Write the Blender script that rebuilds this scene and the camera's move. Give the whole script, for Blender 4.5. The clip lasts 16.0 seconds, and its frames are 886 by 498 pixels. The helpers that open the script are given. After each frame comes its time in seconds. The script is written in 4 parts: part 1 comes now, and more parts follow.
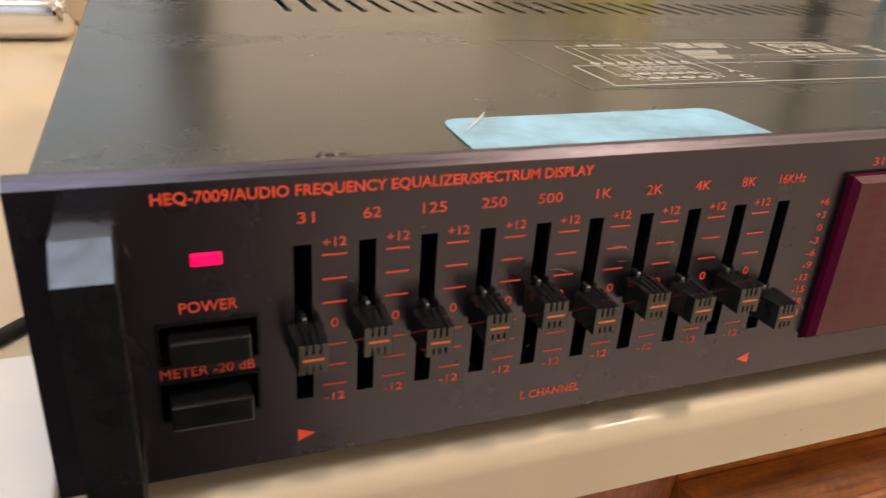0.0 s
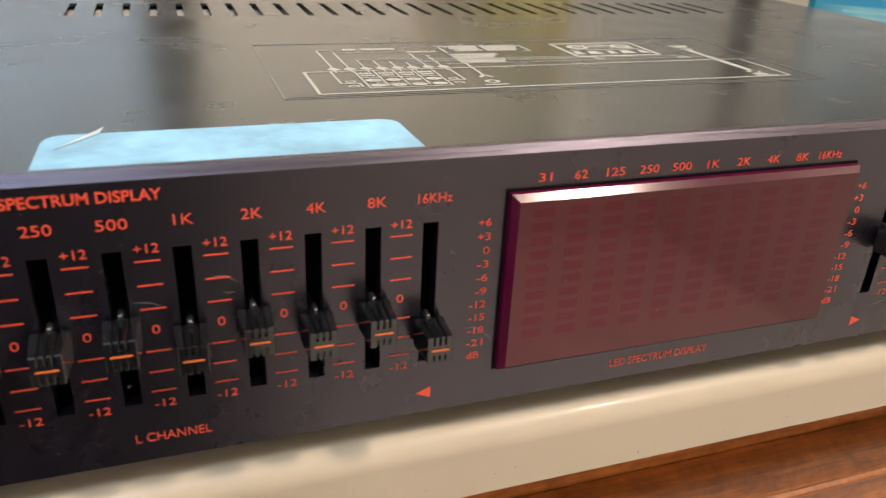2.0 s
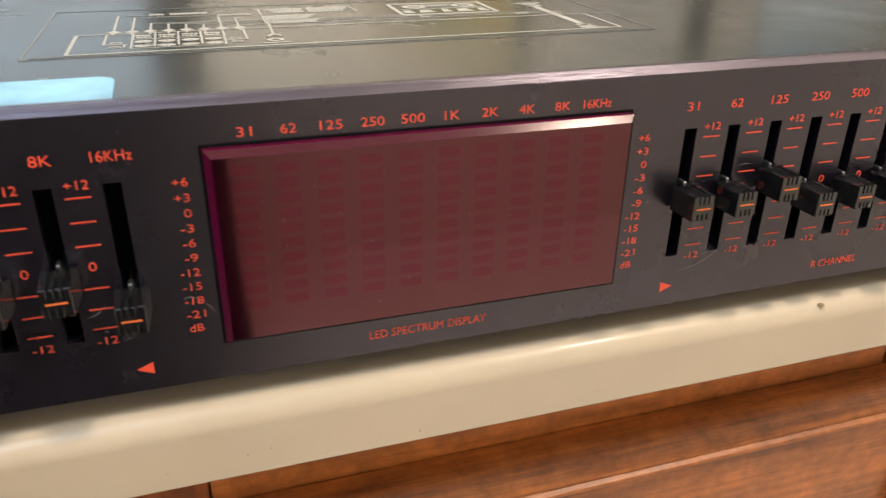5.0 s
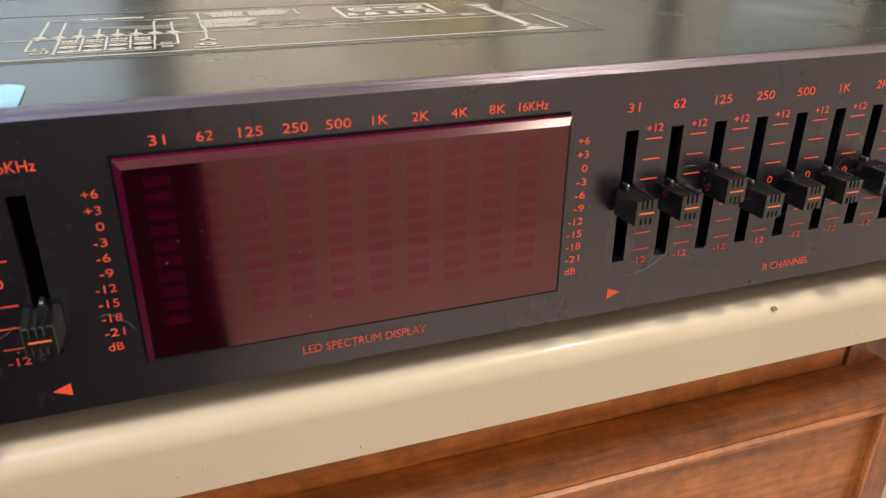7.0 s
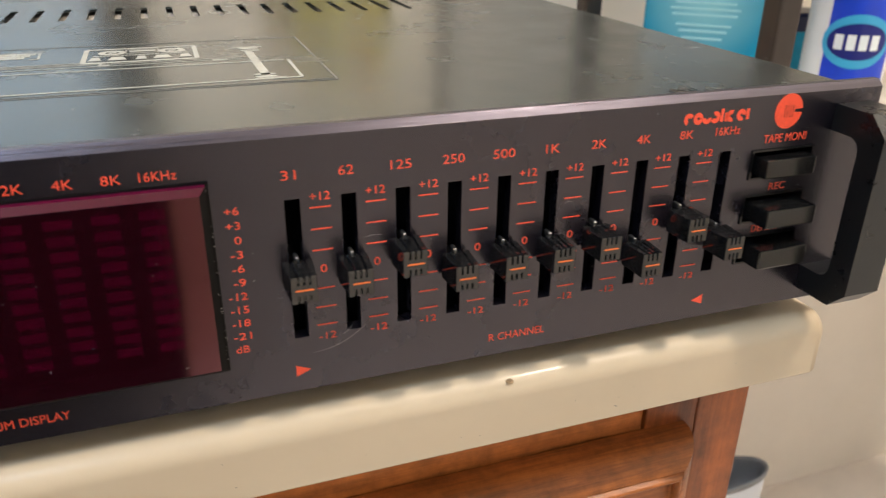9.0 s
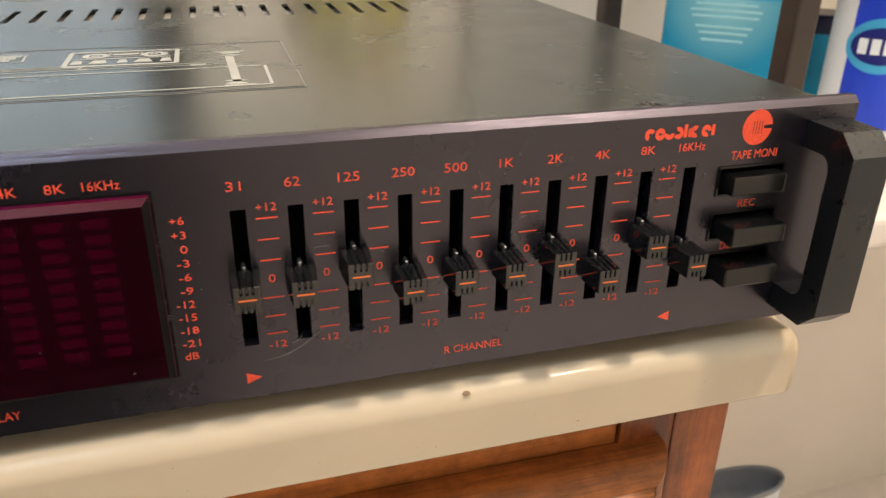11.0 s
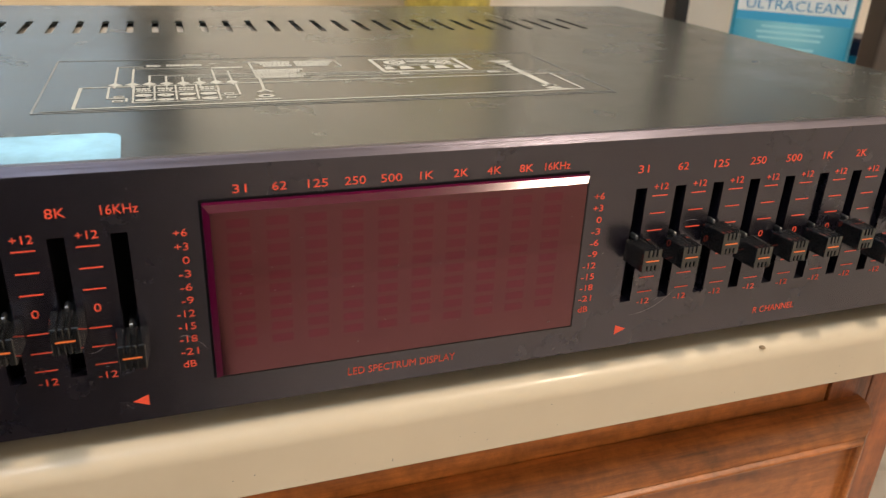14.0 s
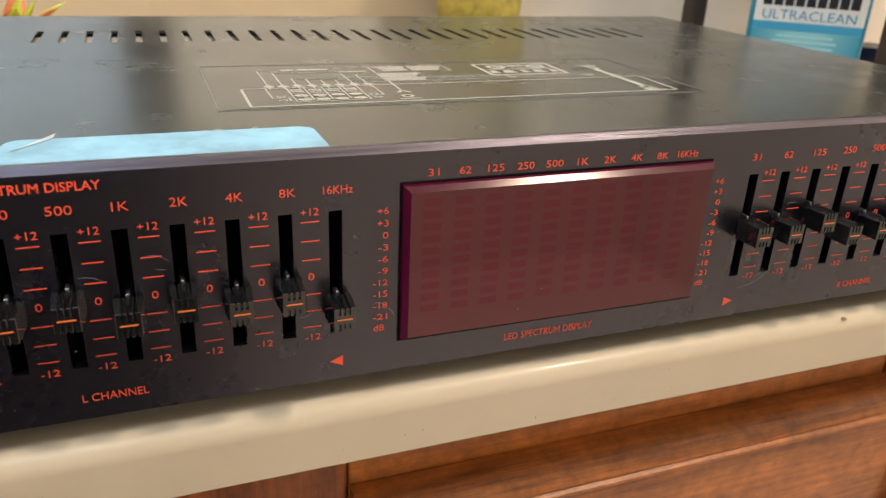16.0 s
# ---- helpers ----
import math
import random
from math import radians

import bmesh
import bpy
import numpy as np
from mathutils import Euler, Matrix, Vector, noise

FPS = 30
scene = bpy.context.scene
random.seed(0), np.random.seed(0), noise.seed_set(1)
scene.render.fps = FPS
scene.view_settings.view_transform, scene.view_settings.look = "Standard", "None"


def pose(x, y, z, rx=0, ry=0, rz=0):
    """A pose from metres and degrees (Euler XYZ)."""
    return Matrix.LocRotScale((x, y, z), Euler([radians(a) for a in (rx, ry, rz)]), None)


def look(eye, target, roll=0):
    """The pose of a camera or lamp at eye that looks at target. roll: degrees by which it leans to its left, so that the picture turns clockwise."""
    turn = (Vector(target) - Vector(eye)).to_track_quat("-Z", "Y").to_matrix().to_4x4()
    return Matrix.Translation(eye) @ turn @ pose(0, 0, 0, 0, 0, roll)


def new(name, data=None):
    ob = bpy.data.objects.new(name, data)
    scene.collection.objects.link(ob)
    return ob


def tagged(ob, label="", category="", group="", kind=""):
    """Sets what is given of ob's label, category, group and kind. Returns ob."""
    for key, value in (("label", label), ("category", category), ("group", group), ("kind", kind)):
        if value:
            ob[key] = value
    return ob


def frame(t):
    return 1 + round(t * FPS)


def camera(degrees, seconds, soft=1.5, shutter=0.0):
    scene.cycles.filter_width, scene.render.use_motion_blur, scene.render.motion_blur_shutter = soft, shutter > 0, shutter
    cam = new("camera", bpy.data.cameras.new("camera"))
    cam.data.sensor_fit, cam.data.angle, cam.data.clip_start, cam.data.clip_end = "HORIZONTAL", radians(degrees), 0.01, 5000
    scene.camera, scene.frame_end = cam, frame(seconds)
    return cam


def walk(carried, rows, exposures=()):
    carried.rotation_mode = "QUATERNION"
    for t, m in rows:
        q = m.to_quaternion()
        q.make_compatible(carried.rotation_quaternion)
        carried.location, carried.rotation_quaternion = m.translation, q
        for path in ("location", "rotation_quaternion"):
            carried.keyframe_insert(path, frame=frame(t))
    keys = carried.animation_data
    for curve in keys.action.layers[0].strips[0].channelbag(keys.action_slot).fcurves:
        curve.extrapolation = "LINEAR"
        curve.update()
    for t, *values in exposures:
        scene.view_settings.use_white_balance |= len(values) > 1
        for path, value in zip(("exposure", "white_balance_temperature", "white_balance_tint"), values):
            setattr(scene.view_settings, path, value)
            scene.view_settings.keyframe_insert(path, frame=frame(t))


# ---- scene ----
cam = camera(59.80, 16.0, soft=1.3, shutter=0.28)
cam.data.dof.use_dof, cam.data.dof.focus_distance, cam.data.dof.aperture_fstop = True, 0.235, 24.0
# seconds, eye in metres, then yaw, pitch and roll in degrees
PATH = [
    (0, -0.21501, -0.13812, 0.12557, -21.349, -25.205, 3.745),
    (0.5, -0.19271, -0.13737, 0.12755, -21.506, -25.306, 3.874),
    (1, -0.17208, -0.13855, 0.12660, -21.803, -25.072, 3.768),
    (1.5, -0.14854, -0.14932, 0.12720, -20.423, -24.685, 2.898),
    (2, -0.12363, -0.15040, 0.12844, -20.477, -25.259, 2.949),
    (2.5, -0.10947, -0.14584, 0.12299, -19.591, -25.008, 2.253),
    (3, -0.09457, -0.13942, 0.12186, -18.923, -25.442, 1.752),
    (3.5, -0.07817, -0.14952, 0.12622, -18.244, -25.875, 1.199),
    (4, -0.07526, -0.15757, 0.12082, -18.125, -25.879, 0.750),
    (4.5, -0.06725, -0.16039, 0.12136, -18.437, -25.856, 0.721),
    (5, -0.05211, -0.16338, 0.11870, -18.331, -26.116, 0.835),
    (5.2, -0.04501, -0.16210, 0.11644, -18.575, -25.896, 0.914),
    (7.3, -0.03577, -0.16001, 0.11717, -19.721, -25.768, 0.453),
    (7.5, -0.02840, -0.15930, 0.11981, -19.565, -25.635, 0.385),
    (8, -0.00743, -0.15983, 0.11922, -19.556, -25.238, 0.200),
    (8.5, 0.02055, -0.15866, 0.12448, -19.717, -24.805, 0.420),
    (9, 0.04653, -0.16773, 0.12391, -19.652, -24.752, 0.605),
    (9.2, 0.05337, -0.17149, 0.12486, -19.450, -24.984, 0.635),
    (10.25, 0.07800, -0.17600, 0.12800, -16.788, -25.267, 0.487),
    (11.3, 0.05642, -0.17111, 0.12874, -16.734, -25.176, 0.843),
    (11.5, 0.04705, -0.17427, 0.12930, -16.595, -24.936, 0.813),
    (12, 0.02383, -0.17997, 0.13093, -17.147, -25.028, 1.200),
    (12.5, 0.00358, -0.18462, 0.13075, -17.946, -24.885, 1.644),
    (13, -0.01695, -0.18146, 0.13099, -18.941, -24.608, 2.131),
    (13.5, -0.03983, -0.17428, 0.13335, -19.403, -24.370, 2.377),
    (14, -0.05643, -0.17813, 0.13201, -20.204, -24.115, 2.628),
    (14.5, -0.07499, -0.17990, 0.13205, -20.764, -23.903, 2.683),
    (15, -0.09131, -0.18220, 0.13179, -21.087, -23.686, 2.655),
    (15.5, -0.10278, -0.18556, 0.13231, -21.512, -23.503, 2.661),
    (16, -0.11463, -0.18913, 0.13258, -21.718, -23.262, 2.713),
]


def eye_pose(x, y, z, yaw, pitch, roll):
    a, b = radians(yaw), radians(pitch)
    ahead = Vector((-math.sin(a) * math.cos(b), math.cos(a) * math.cos(b), math.sin(b)))
    return look((x, y, z), Vector((x, y, z)) + ahead, roll)


# seconds, stops, kelvin, tint: the picture starts warmer and settles
TONE = [(0, -0.38, 7200, 18), (0.5, -0.25, 6800, 14), (1.0, -0.18, 6350, 14), (4.0, -0.13, 6400, 14), (5.2, -0.05, 6400, 12), (7.3, -0.03, 6350, 12), (9.2, -0.10, 6150, 10), (11.3, -0.12, 6600, 11), (16.0, -0.2, 6600, 11)]
walk(cam, [(t, eye_pose(*row)) for t, *row in PATH], TONE)


# ---- light ----
world = bpy.data.worlds.new("world")
scene.world = world
world.use_nodes = True
sky = world.node_tree.nodes.new("ShaderNodeTexSky")
sky.sky_type = "NISHITA"
sky.sun_disc = False
sky.sun_elevation, sky.sun_rotation = radians(35), radians(200)
world.node_tree.links.new(sky.outputs[0], world.node_tree.nodes["Background"].inputs[0])
world.node_tree.nodes["Background"].inputs[1].default_value = 0.1


def area_lamp(name, m, sx, sy, watts, colour):
    data = bpy.data.lights.new(name, "AREA")
    data.shape, data.size, data.size_y = "RECTANGLE", sx, sy
    data.energy, data.color = watts, colour
    ob = new(name, data)
    ob.matrix_world = m
    return ob


LAMP = (0.80, -0.41, 1.50)
# unseen bar, added to brighten the walls that cover and display reflect
FILL_BAR = (0.0, 0.50, 1.34)
area_lamp("ceiling_lamp_light", look(LAMP, (0.5, -0.35, 0)), 0.10, 0.10, 22, (1.0, 0.84, 0.66))
area_lamp("fill_bar_light", look((FILL_BAR[0], FILL_BAR[1] - 0.04, FILL_BAR[2]), (FILL_BAR[0], -1.0, 0.2)), 0.70, 0.08, 15, (1.0, 0.87, 0.73))
area_lamp("skylight_light", look((-0.50, -0.72, 1.60), (-0.50, -0.72, 0)), 0.46, 0.40, 10.5, (0.68, 0.84, 1.0))
area_lamp("window_light", look((-1.0, -1.62, 0.75), (-0.6, 0.2, 0.1)), 0.85, 1.1, 0.75, (0.72, 0.86, 1.0))

# ---- materials ----


def mat(name, colour, rough=0.5, metal=0.0, spec=0.5, coat=0.0, noise_scale=0.0, noise_amt=0.0, bump=0.0, bump_scale=400.0, rough_amt=0.0, stretch=(1, 1, 1), tint=(1, 1, 1)):
    """A plain surface with grain at two scales, in object space (metres)."""
    m = bpy.data.materials.new(name)
    m.use_nodes = True
    nt = m.node_tree
    b = nt.nodes["Principled BSDF"]
    b.inputs["Base Color"].default_value = (*colour, 1)
    b.inputs["Roughness"].default_value = rough
    b.inputs["Metallic"].default_value = metal
    b.inputs["Specular IOR Level"].default_value = spec
    b.inputs["Coat Weight"].default_value = coat
    b.inputs["Specular Tint"].default_value = (*tint, 1)
    b.inputs["Coat Roughness"].default_value = 0.08
    if noise_amt or rough_amt or bump:
        geo = nt.nodes.new("ShaderNodeNewGeometry")
        mp = nt.nodes.new("ShaderNodeMapping")
        mp.inputs["Scale"].default_value = stretch
        nt.links.new(geo.outputs["Position"], mp.inputs["Vector"])
    if noise_amt or rough_amt:
        n1 = nt.nodes.new("ShaderNodeTexNoise")
        n1.inputs["Scale"].default_value = noise_scale or 30
        n1.inputs["Detail"].default_value = 8
        n1.inputs["Roughness"].default_value = 0.65
        nt.links.new(mp.outputs[0], n1.inputs["Vector"])
    if noise_amt:
        r = nt.nodes.new("ShaderNodeMapRange")
        r.inputs["From Min"].default_value, r.inputs["From Max"].default_value = 0.25, 0.75
        r.inputs["To Min"].default_value, r.inputs["To Max"].default_value = 1 - noise_amt, 1 + noise_amt
        nt.links.new(n1.outputs["Fac"], r.inputs["Value"])
        mul = nt.nodes.new("ShaderNodeVectorMath")
        mul.operation = "SCALE"
        mul.inputs[0].default_value = colour
        nt.links.new(r.outputs[0], mul.inputs["Scale"])
        nt.links.new(mul.outputs[0], b.inputs["Base Color"])
    if rough_amt:
        r2 = nt.nodes.new("ShaderNodeMapRange")
        r2.inputs["From Min"].default_value, r2.inputs["From Max"].default_value = 0.3, 0.7
        r2.inputs["To Min"].default_value, r2.inputs["To Max"].default_value = max(0, rough - rough_amt), rough + rough_amt
        nt.links.new(n1.outputs["Fac"], r2.inputs["Value"])
        nt.links.new(r2.outputs[0], b.inputs["Roughness"])
    if bump:
        n2 = nt.nodes.new("ShaderNodeTexNoise")
        n2.inputs["Scale"].default_value = bump_scale
        n2.inputs["Detail"].default_value = 4
        nt.links.new(mp.outputs[0], n2.inputs["Vector"])
        bp = nt.nodes.new("ShaderNodeBump")
        bp.inputs["Strength"].default_value = bump
        bp.inputs["Distance"].default_value = 0.0004
        nt.links.new(n2.outputs["Fac"], bp.inputs["Height"])
        nt.links.new(bp.outputs["Normal"], b.inputs["Normal"])
    return m


def glow(name, colour, strength):
    m = mat(name, colour, 0.4)
    b = m.node_tree.nodes["Principled BSDF"]
    b.inputs["Emission Color"].default_value = (*colour, 1)
    b.inputs["Emission Strength"].default_value = strength
    return m


def wood(name, dark, light, along):
    """Stained wood, its grain running along one axis."""
    m = mat(name, dark, 0.38, spec=0.45)
    nt = m.node_tree
    b = nt.nodes["Principled BSDF"]
    geo = nt.nodes.new("ShaderNodeNewGeometry")
    mp = nt.nodes.new("ShaderNodeMapping")
    mp.inputs["Scale"].default_value = tuple(0.06 if a == along else 1.0 for a in "xyz")
    nt.links.new(geo.outputs["Position"], mp.inputs["Vector"])
    warp = nt.nodes.new("ShaderNodeTexNoise")
    warp.inputs["Scale"].default_value, warp.inputs["Detail"].default_value = 55, 3
    nt.links.new(mp.outputs[0], warp.inputs["Vector"])
    fine = nt.nodes.new("ShaderNodeTexNoise")
    fine.inputs["Scale"].default_value, fine.inputs["Detail"].default_value, fine.inputs["Roughness"].default_value = 420, 8, 0.7
    nt.links.new(mp.outputs[0], fine.inputs["Vector"])
    mix = nt.nodes.new("ShaderNodeMix")
    mix.data_type = "FLOAT"
    mix.inputs[0].default_value = 0.45
    nt.links.new(warp.outputs["Fac"], mix.inputs[2])
    nt.links.new(fine.outputs["Fac"], mix.inputs[3])
    ramp = nt.nodes.new("ShaderNodeValToRGB")
    ramp.color_ramp.elements[0].position, ramp.color_ramp.elements[1].position = 0.35, 0.68
    ramp.color_ramp.elements[0].color, ramp.color_ramp.elements[1].color = (*dark, 1), (*light, 1)
    nt.links.new(mix.outputs[0], ramp.inputs[0])
    blot = nt.nodes.new("ShaderNodeTexNoise")
    blot.inputs["Scale"].default_value, blot.inputs["Detail"].default_value, blot.inputs["Roughness"].default_value = 85, 7, 0.72
    nt.links.new(geo.outputs["Position"], blot.inputs["Vector"])
    amount = nt.nodes.new("ShaderNodeMapRange")
    amount.inputs["From Min"].default_value, amount.inputs["From Max"].default_value = 0.3, 0.7
    amount.inputs["To Min"].default_value, amount.inputs["To Max"].default_value = 0.58, 1.38
    nt.links.new(blot.outputs["Fac"], amount.inputs["Value"])
    tone = nt.nodes.new("ShaderNodeVectorMath")
    tone.operation = "SCALE"
    nt.links.new(ramp.outputs[0], tone.inputs[0])
    nt.links.new(amount.outputs[0], tone.inputs["Scale"])
    nt.links.new(tone.outputs[0], b.inputs["Base Color"])
    bp = nt.nodes.new("ShaderNodeBump")
    bp.inputs["Strength"].default_value, bp.inputs["Distance"].default_value = 0.35, 0.0004
    nt.links.new(fine.outputs["Fac"], bp.inputs["Height"])
    nt.links.new(bp.outputs["Normal"], b.inputs["Normal"])
    return m


PANEL = mat("charcoal_anodised_panel", (0.0062, 0.0050, 0.0080), 0.27, spec=1.0, noise_scale=25, noise_amt=0.10, rough_amt=0.012, tint=(0.90, 0.86, 1.0))
EDGE = mat("brushed_panel_edge", (0.074, 0.067, 0.084), 0.36, metal=0.9, noise_scale=500, noise_amt=0.35, rough_amt=0.10, bump=0.35, bump_scale=1800, stretch=(0.012, 1, 1))
COVER = mat("black_enamel_cover", (0.022, 0.025, 0.025), 0.25, spec=0.88, tint=(0.88, 1.0, 0.96), noise_scale=25, noise_amt=0.25, rough_amt=0.05, bump=0.03, bump_scale=900)
BLACK = mat("black_plastic", (0.0062, 0.0062, 0.0064), 0.19, noise_scale=120, noise_amt=0.2, rough_amt=0.08)
HANDLE = mat("black_handle_paint", (0.005, 0.0055, 0.0066), 0.30, spec=0.65, tint=(0.85, 0.92, 1.0), noise_scale=80, noise_amt=0.15, rough_amt=0.08, bump=0.06, bump_scale=700)
KNOB = mat("worn_black_knob_plastic", (0.010, 0.010, 0.0105), 0.11, spec=0.8, noise_scale=200, noise_amt=0.3, rough_amt=0.05)
# near-black that paints shade into recesses, gaps and the window's darker bevels
DARK = mat("painted_shade_black", (0.004, 0.004, 0.004), 0.8, spec=0.15)
RED = mat("red_orange_print", (0.85, 0.085, 0.035), 0.5, noise_scale=900, noise_amt=0.15)
ORANGE = mat("orange_pointer_paint", (0.78, 0.17, 0.03), 0.5)
WHITE_PRINT = mat("white_silk_print", (0.30, 0.305, 0.28), 0.5, noise_scale=500, noise_amt=0.2)
GREY_PRINT = mat("grey_print", (0.12, 0.125, 0.12), 0.4)
STEEL = mat("dull_steel", (0.20, 0.20, 0.20), 0.45, metal=1.0)
VENT_FILL = mat("pale_vent_backing", (0.30, 0.28, 0.25), 0.5, noise_scale=60, noise_amt=0.3)
CHROME = mat("chrome", (0.8, 0.8, 0.82), 0.08, metal=1.0)
STICKER = mat("pale_blue_paper", (0.165, 0.365, 0.52), 0.5, noise_scale=55, noise_amt=0.42, bump=0.1, bump_scale=500)
STICKER_BACK = mat("white_paper_back", (0.56, 0.61, 0.63), 0.6)
LED = glow("magenta_lamp", (1.0, 0.0, 0.11), 0.9)
COUNTER = mat("cream_cultured_marble", (0.55, 0.455, 0.325), 0.40, spec=0.4, coat=0.06, noise_scale=14, noise_amt=0.07, rough_amt=0.05)
WOOD = wood("red_brown_wood", (0.100, 0.026, 0.007), (0.54, 0.172, 0.036), "x")
WOOD_UP = wood("red_brown_wood_upright", (0.085, 0.020, 0.005), (0.40, 0.108, 0.022), "z")
WALL = mat("cream_wall_paint", (0.84, 0.79, 0.71), 0.6, noise_scale=6, noise_amt=0.05, bump=0.1, bump_scale=250)
CEILING = mat("white_ceiling_paint", (0.78, 0.76, 0.72), 0.7, noise_scale=5, noise_amt=0.04)
FLOOR = mat("pale_vinyl_floor", (0.82, 0.76, 0.70), 0.35, noise_scale=8, noise_amt=0.1)
PORCELAIN = mat("white_porcelain", (0.74, 0.68, 0.62), 0.2, coat=0.3, noise_scale=9, noise_amt=0.04)
BROWN = mat("dark_brown_painted_metal", (0.035, 0.026, 0.022), 0.45, noise_scale=60, noise_amt=0.2)
TEAL = mat("teal_liquid_label", (0.0, 0.27, 0.46), 0.3, noise_scale=40, noise_amt=0.25)
PALE = mat("pale_label", (0.72, 0.78, 0.80), 0.4, noise_scale=40, noise_amt=0.1)
LETTER_DARK = mat("label_black_ink", (0.01, 0.012, 0.02), 0.4)
LETTER_BLUE = mat("label_blue_ink", (0.0, 0.25, 0.5), 0.4)
LABEL_HAZE = mat("hazy_blue_label", (0.0, 0.27, 0.46), 0.35)
_nt = LABEL_HAZE.node_tree
_at = _nt.nodes.new("ShaderNodeNewGeometry")
_gap = _nt.nodes.new("ShaderNodeVectorMath")
_gap.operation, _gap.inputs[1].default_value = "DISTANCE", (0.4857, 0.4020, 0.047)
_nt.links.new(_at.outputs["Position"], _gap.inputs[0])
_fade = _nt.nodes.new("ShaderNodeValToRGB")
for _e, _p, _c in zip(_fade.color_ramp.elements, (0.012, 0.058), ((0.25, 0.60, 0.70, 1), (0.0, 0.25, 0.44, 1))):
    _e.position, _e.color = _p, _c
_nt.links.new(_gap.outputs["Value"], _fade.inputs[0])
_nt.links.new(_fade.outputs[0], _nt.nodes["Principled BSDF"].inputs["Base Color"])
LABEL_HINT = mat("faint_label_print", (0.36, 0.68, 0.76), 0.4)
WHITE = mat("white_plastic", (0.75, 0.76, 0.78), 0.35, noise_scale=30, noise_amt=0.05)
BLUE = mat("deep_blue_label", (0.01, 0.05, 0.55), 0.3, noise_scale=40, noise_amt=0.15)
SKY_BLUE = mat("light_blue_label", (0.05, 0.36, 0.62), 0.3)
GREEN_LEAF = mat("yellow_green_leaf", (0.38, 0.42, 0.02), 0.45, noise_scale=60, noise_amt=0.35)
ORANGE_LEAF = mat("orange_leaf", (0.55, 0.16, 0.05), 0.45, noise_scale=60, noise_amt=0.35)
OLIVE_LEAF = mat("olive_leaf", (0.16, 0.19, 0.06), 0.5, noise_scale=60, noise_amt=0.35)
GLAZE = mat("mottled_green_glaze", (0.40, 0.34, 0.07), 0.4, noise_scale=45, noise_amt=0.7)
POT = mat("white_ceramic", (0.75, 0.73, 0.68), 0.3, noise_scale=40, noise_amt=0.05)
MIRROR = mat("mirror_silver", (0.86, 0.87, 0.86), 0.01, metal=1.0)
GREY = mat("grey_plastic", (0.20, 0.215, 0.23), 0.35, noise_scale=40, noise_amt=0.2)
SHELL_DARK = mat("dim_shell_paint", (0.05, 0.05, 0.055), 0.7, noise_scale=4, noise_amt=0.2)
RUBBER = mat("black_rubber", (0.01, 0.01, 0.01), 0.8)
GLASS_RED = bpy.data.materials.new("dark_red_acrylic")
GLASS_RED.use_nodes = True
_b = GLASS_RED.node_tree.nodes["Principled BSDF"]
_b.inputs["Base Color"].default_value = (0.011, 0.0006, 0.0028, 1)
_b.inputs["Roughness"].default_value = 0.06
_b.inputs["Specular IOR Level"].default_value = 1.0
_b.inputs["IOR"].default_value = 1.60
_b.inputs["Specular Tint"].default_value = (1.0, 0.44, 0.49, 1)
SEGMENT = mat("unlit_led_segment", (0.034, 0.0005, 0.0070), 0.06, spec=0.97, tint=(1.0, 0.31, 0.42))
SEGMENT.node_tree.nodes["Principled BSDF"].inputs["IOR"].default_value = 1.60
ACRYLIC_BEVEL = mat("red_acrylic_bevel", (0.06, 0.005, 0.016), 0.15, spec=0.42, tint=(1.0, 0.85, 0.87))
# redder than the window face: light caught in the cut edge is coloured in
ACRYLIC_EDGE = mat("caught_light_acrylic_edge", (0.085, 0.0, 0.024), 0.4, spec=0.15)
# near-black for unseen things added to darken what the display reflects
REFLECT_DARK = mat("dark_reflection_filler", (0.008, 0.007, 0.009), 0.95, noise_scale=200, noise_amt=0.4)
SKYLIGHT = glow("skylight_pane", (0.66, 0.83, 1.0), 8.0)
LAMP_GLASS = glow("warm_lamp_glass", (1.0, 0.82, 0.6), 6.0)
WINDOW_GLOW = glow("daylight_pane", (0.62, 0.80, 1.0), 0.058)

# ---- mesh helpers ----


def world_place(ob):
    p = Vector(ob.location)
    while ob.parent:
        ob = ob.parent
        p += Vector(ob.location)
    return p


def smooth(mesh):
    for p in mesh.polygons:
        p.use_smooth = True


def thing(name, at, label, category, group=""):
    ob = new(name)
    ob.location = at
    ob.empty_display_size = 0.01
    return tagged(ob, label, category, group)


def part(name, bm, material, parent=None, label="", at=None, rounded=False):
    """Links a bmesh, given in world places, as one mesh object under a thing or a part."""
    base = world_place(parent) if parent else Vector((0, 0, 0))
    here = Vector(at) if at is not None else base
    bmesh.ops.translate(bm, verts=bm.verts, vec=-here)
    mesh = bpy.data.meshes.new(name)
    bm.to_mesh(mesh)
    bm.free()
    mesh.materials.append(material)
    if rounded:
        smooth(mesh)
    ob = new(name, mesh)
    ob.parent = parent
    ob.location = here - base
    if label:
        tagged(ob, label)
    return ob


def again(name, ob, place):
    """Another piece on the same mesh, at a world place."""
    o = new(name, ob.data)
    o.parent = ob.parent
    o.location = Vector(place) - (world_place(ob.parent) if ob.parent else Vector())
    if "label" in ob:
        o["label"] = ob["label"]
    return o


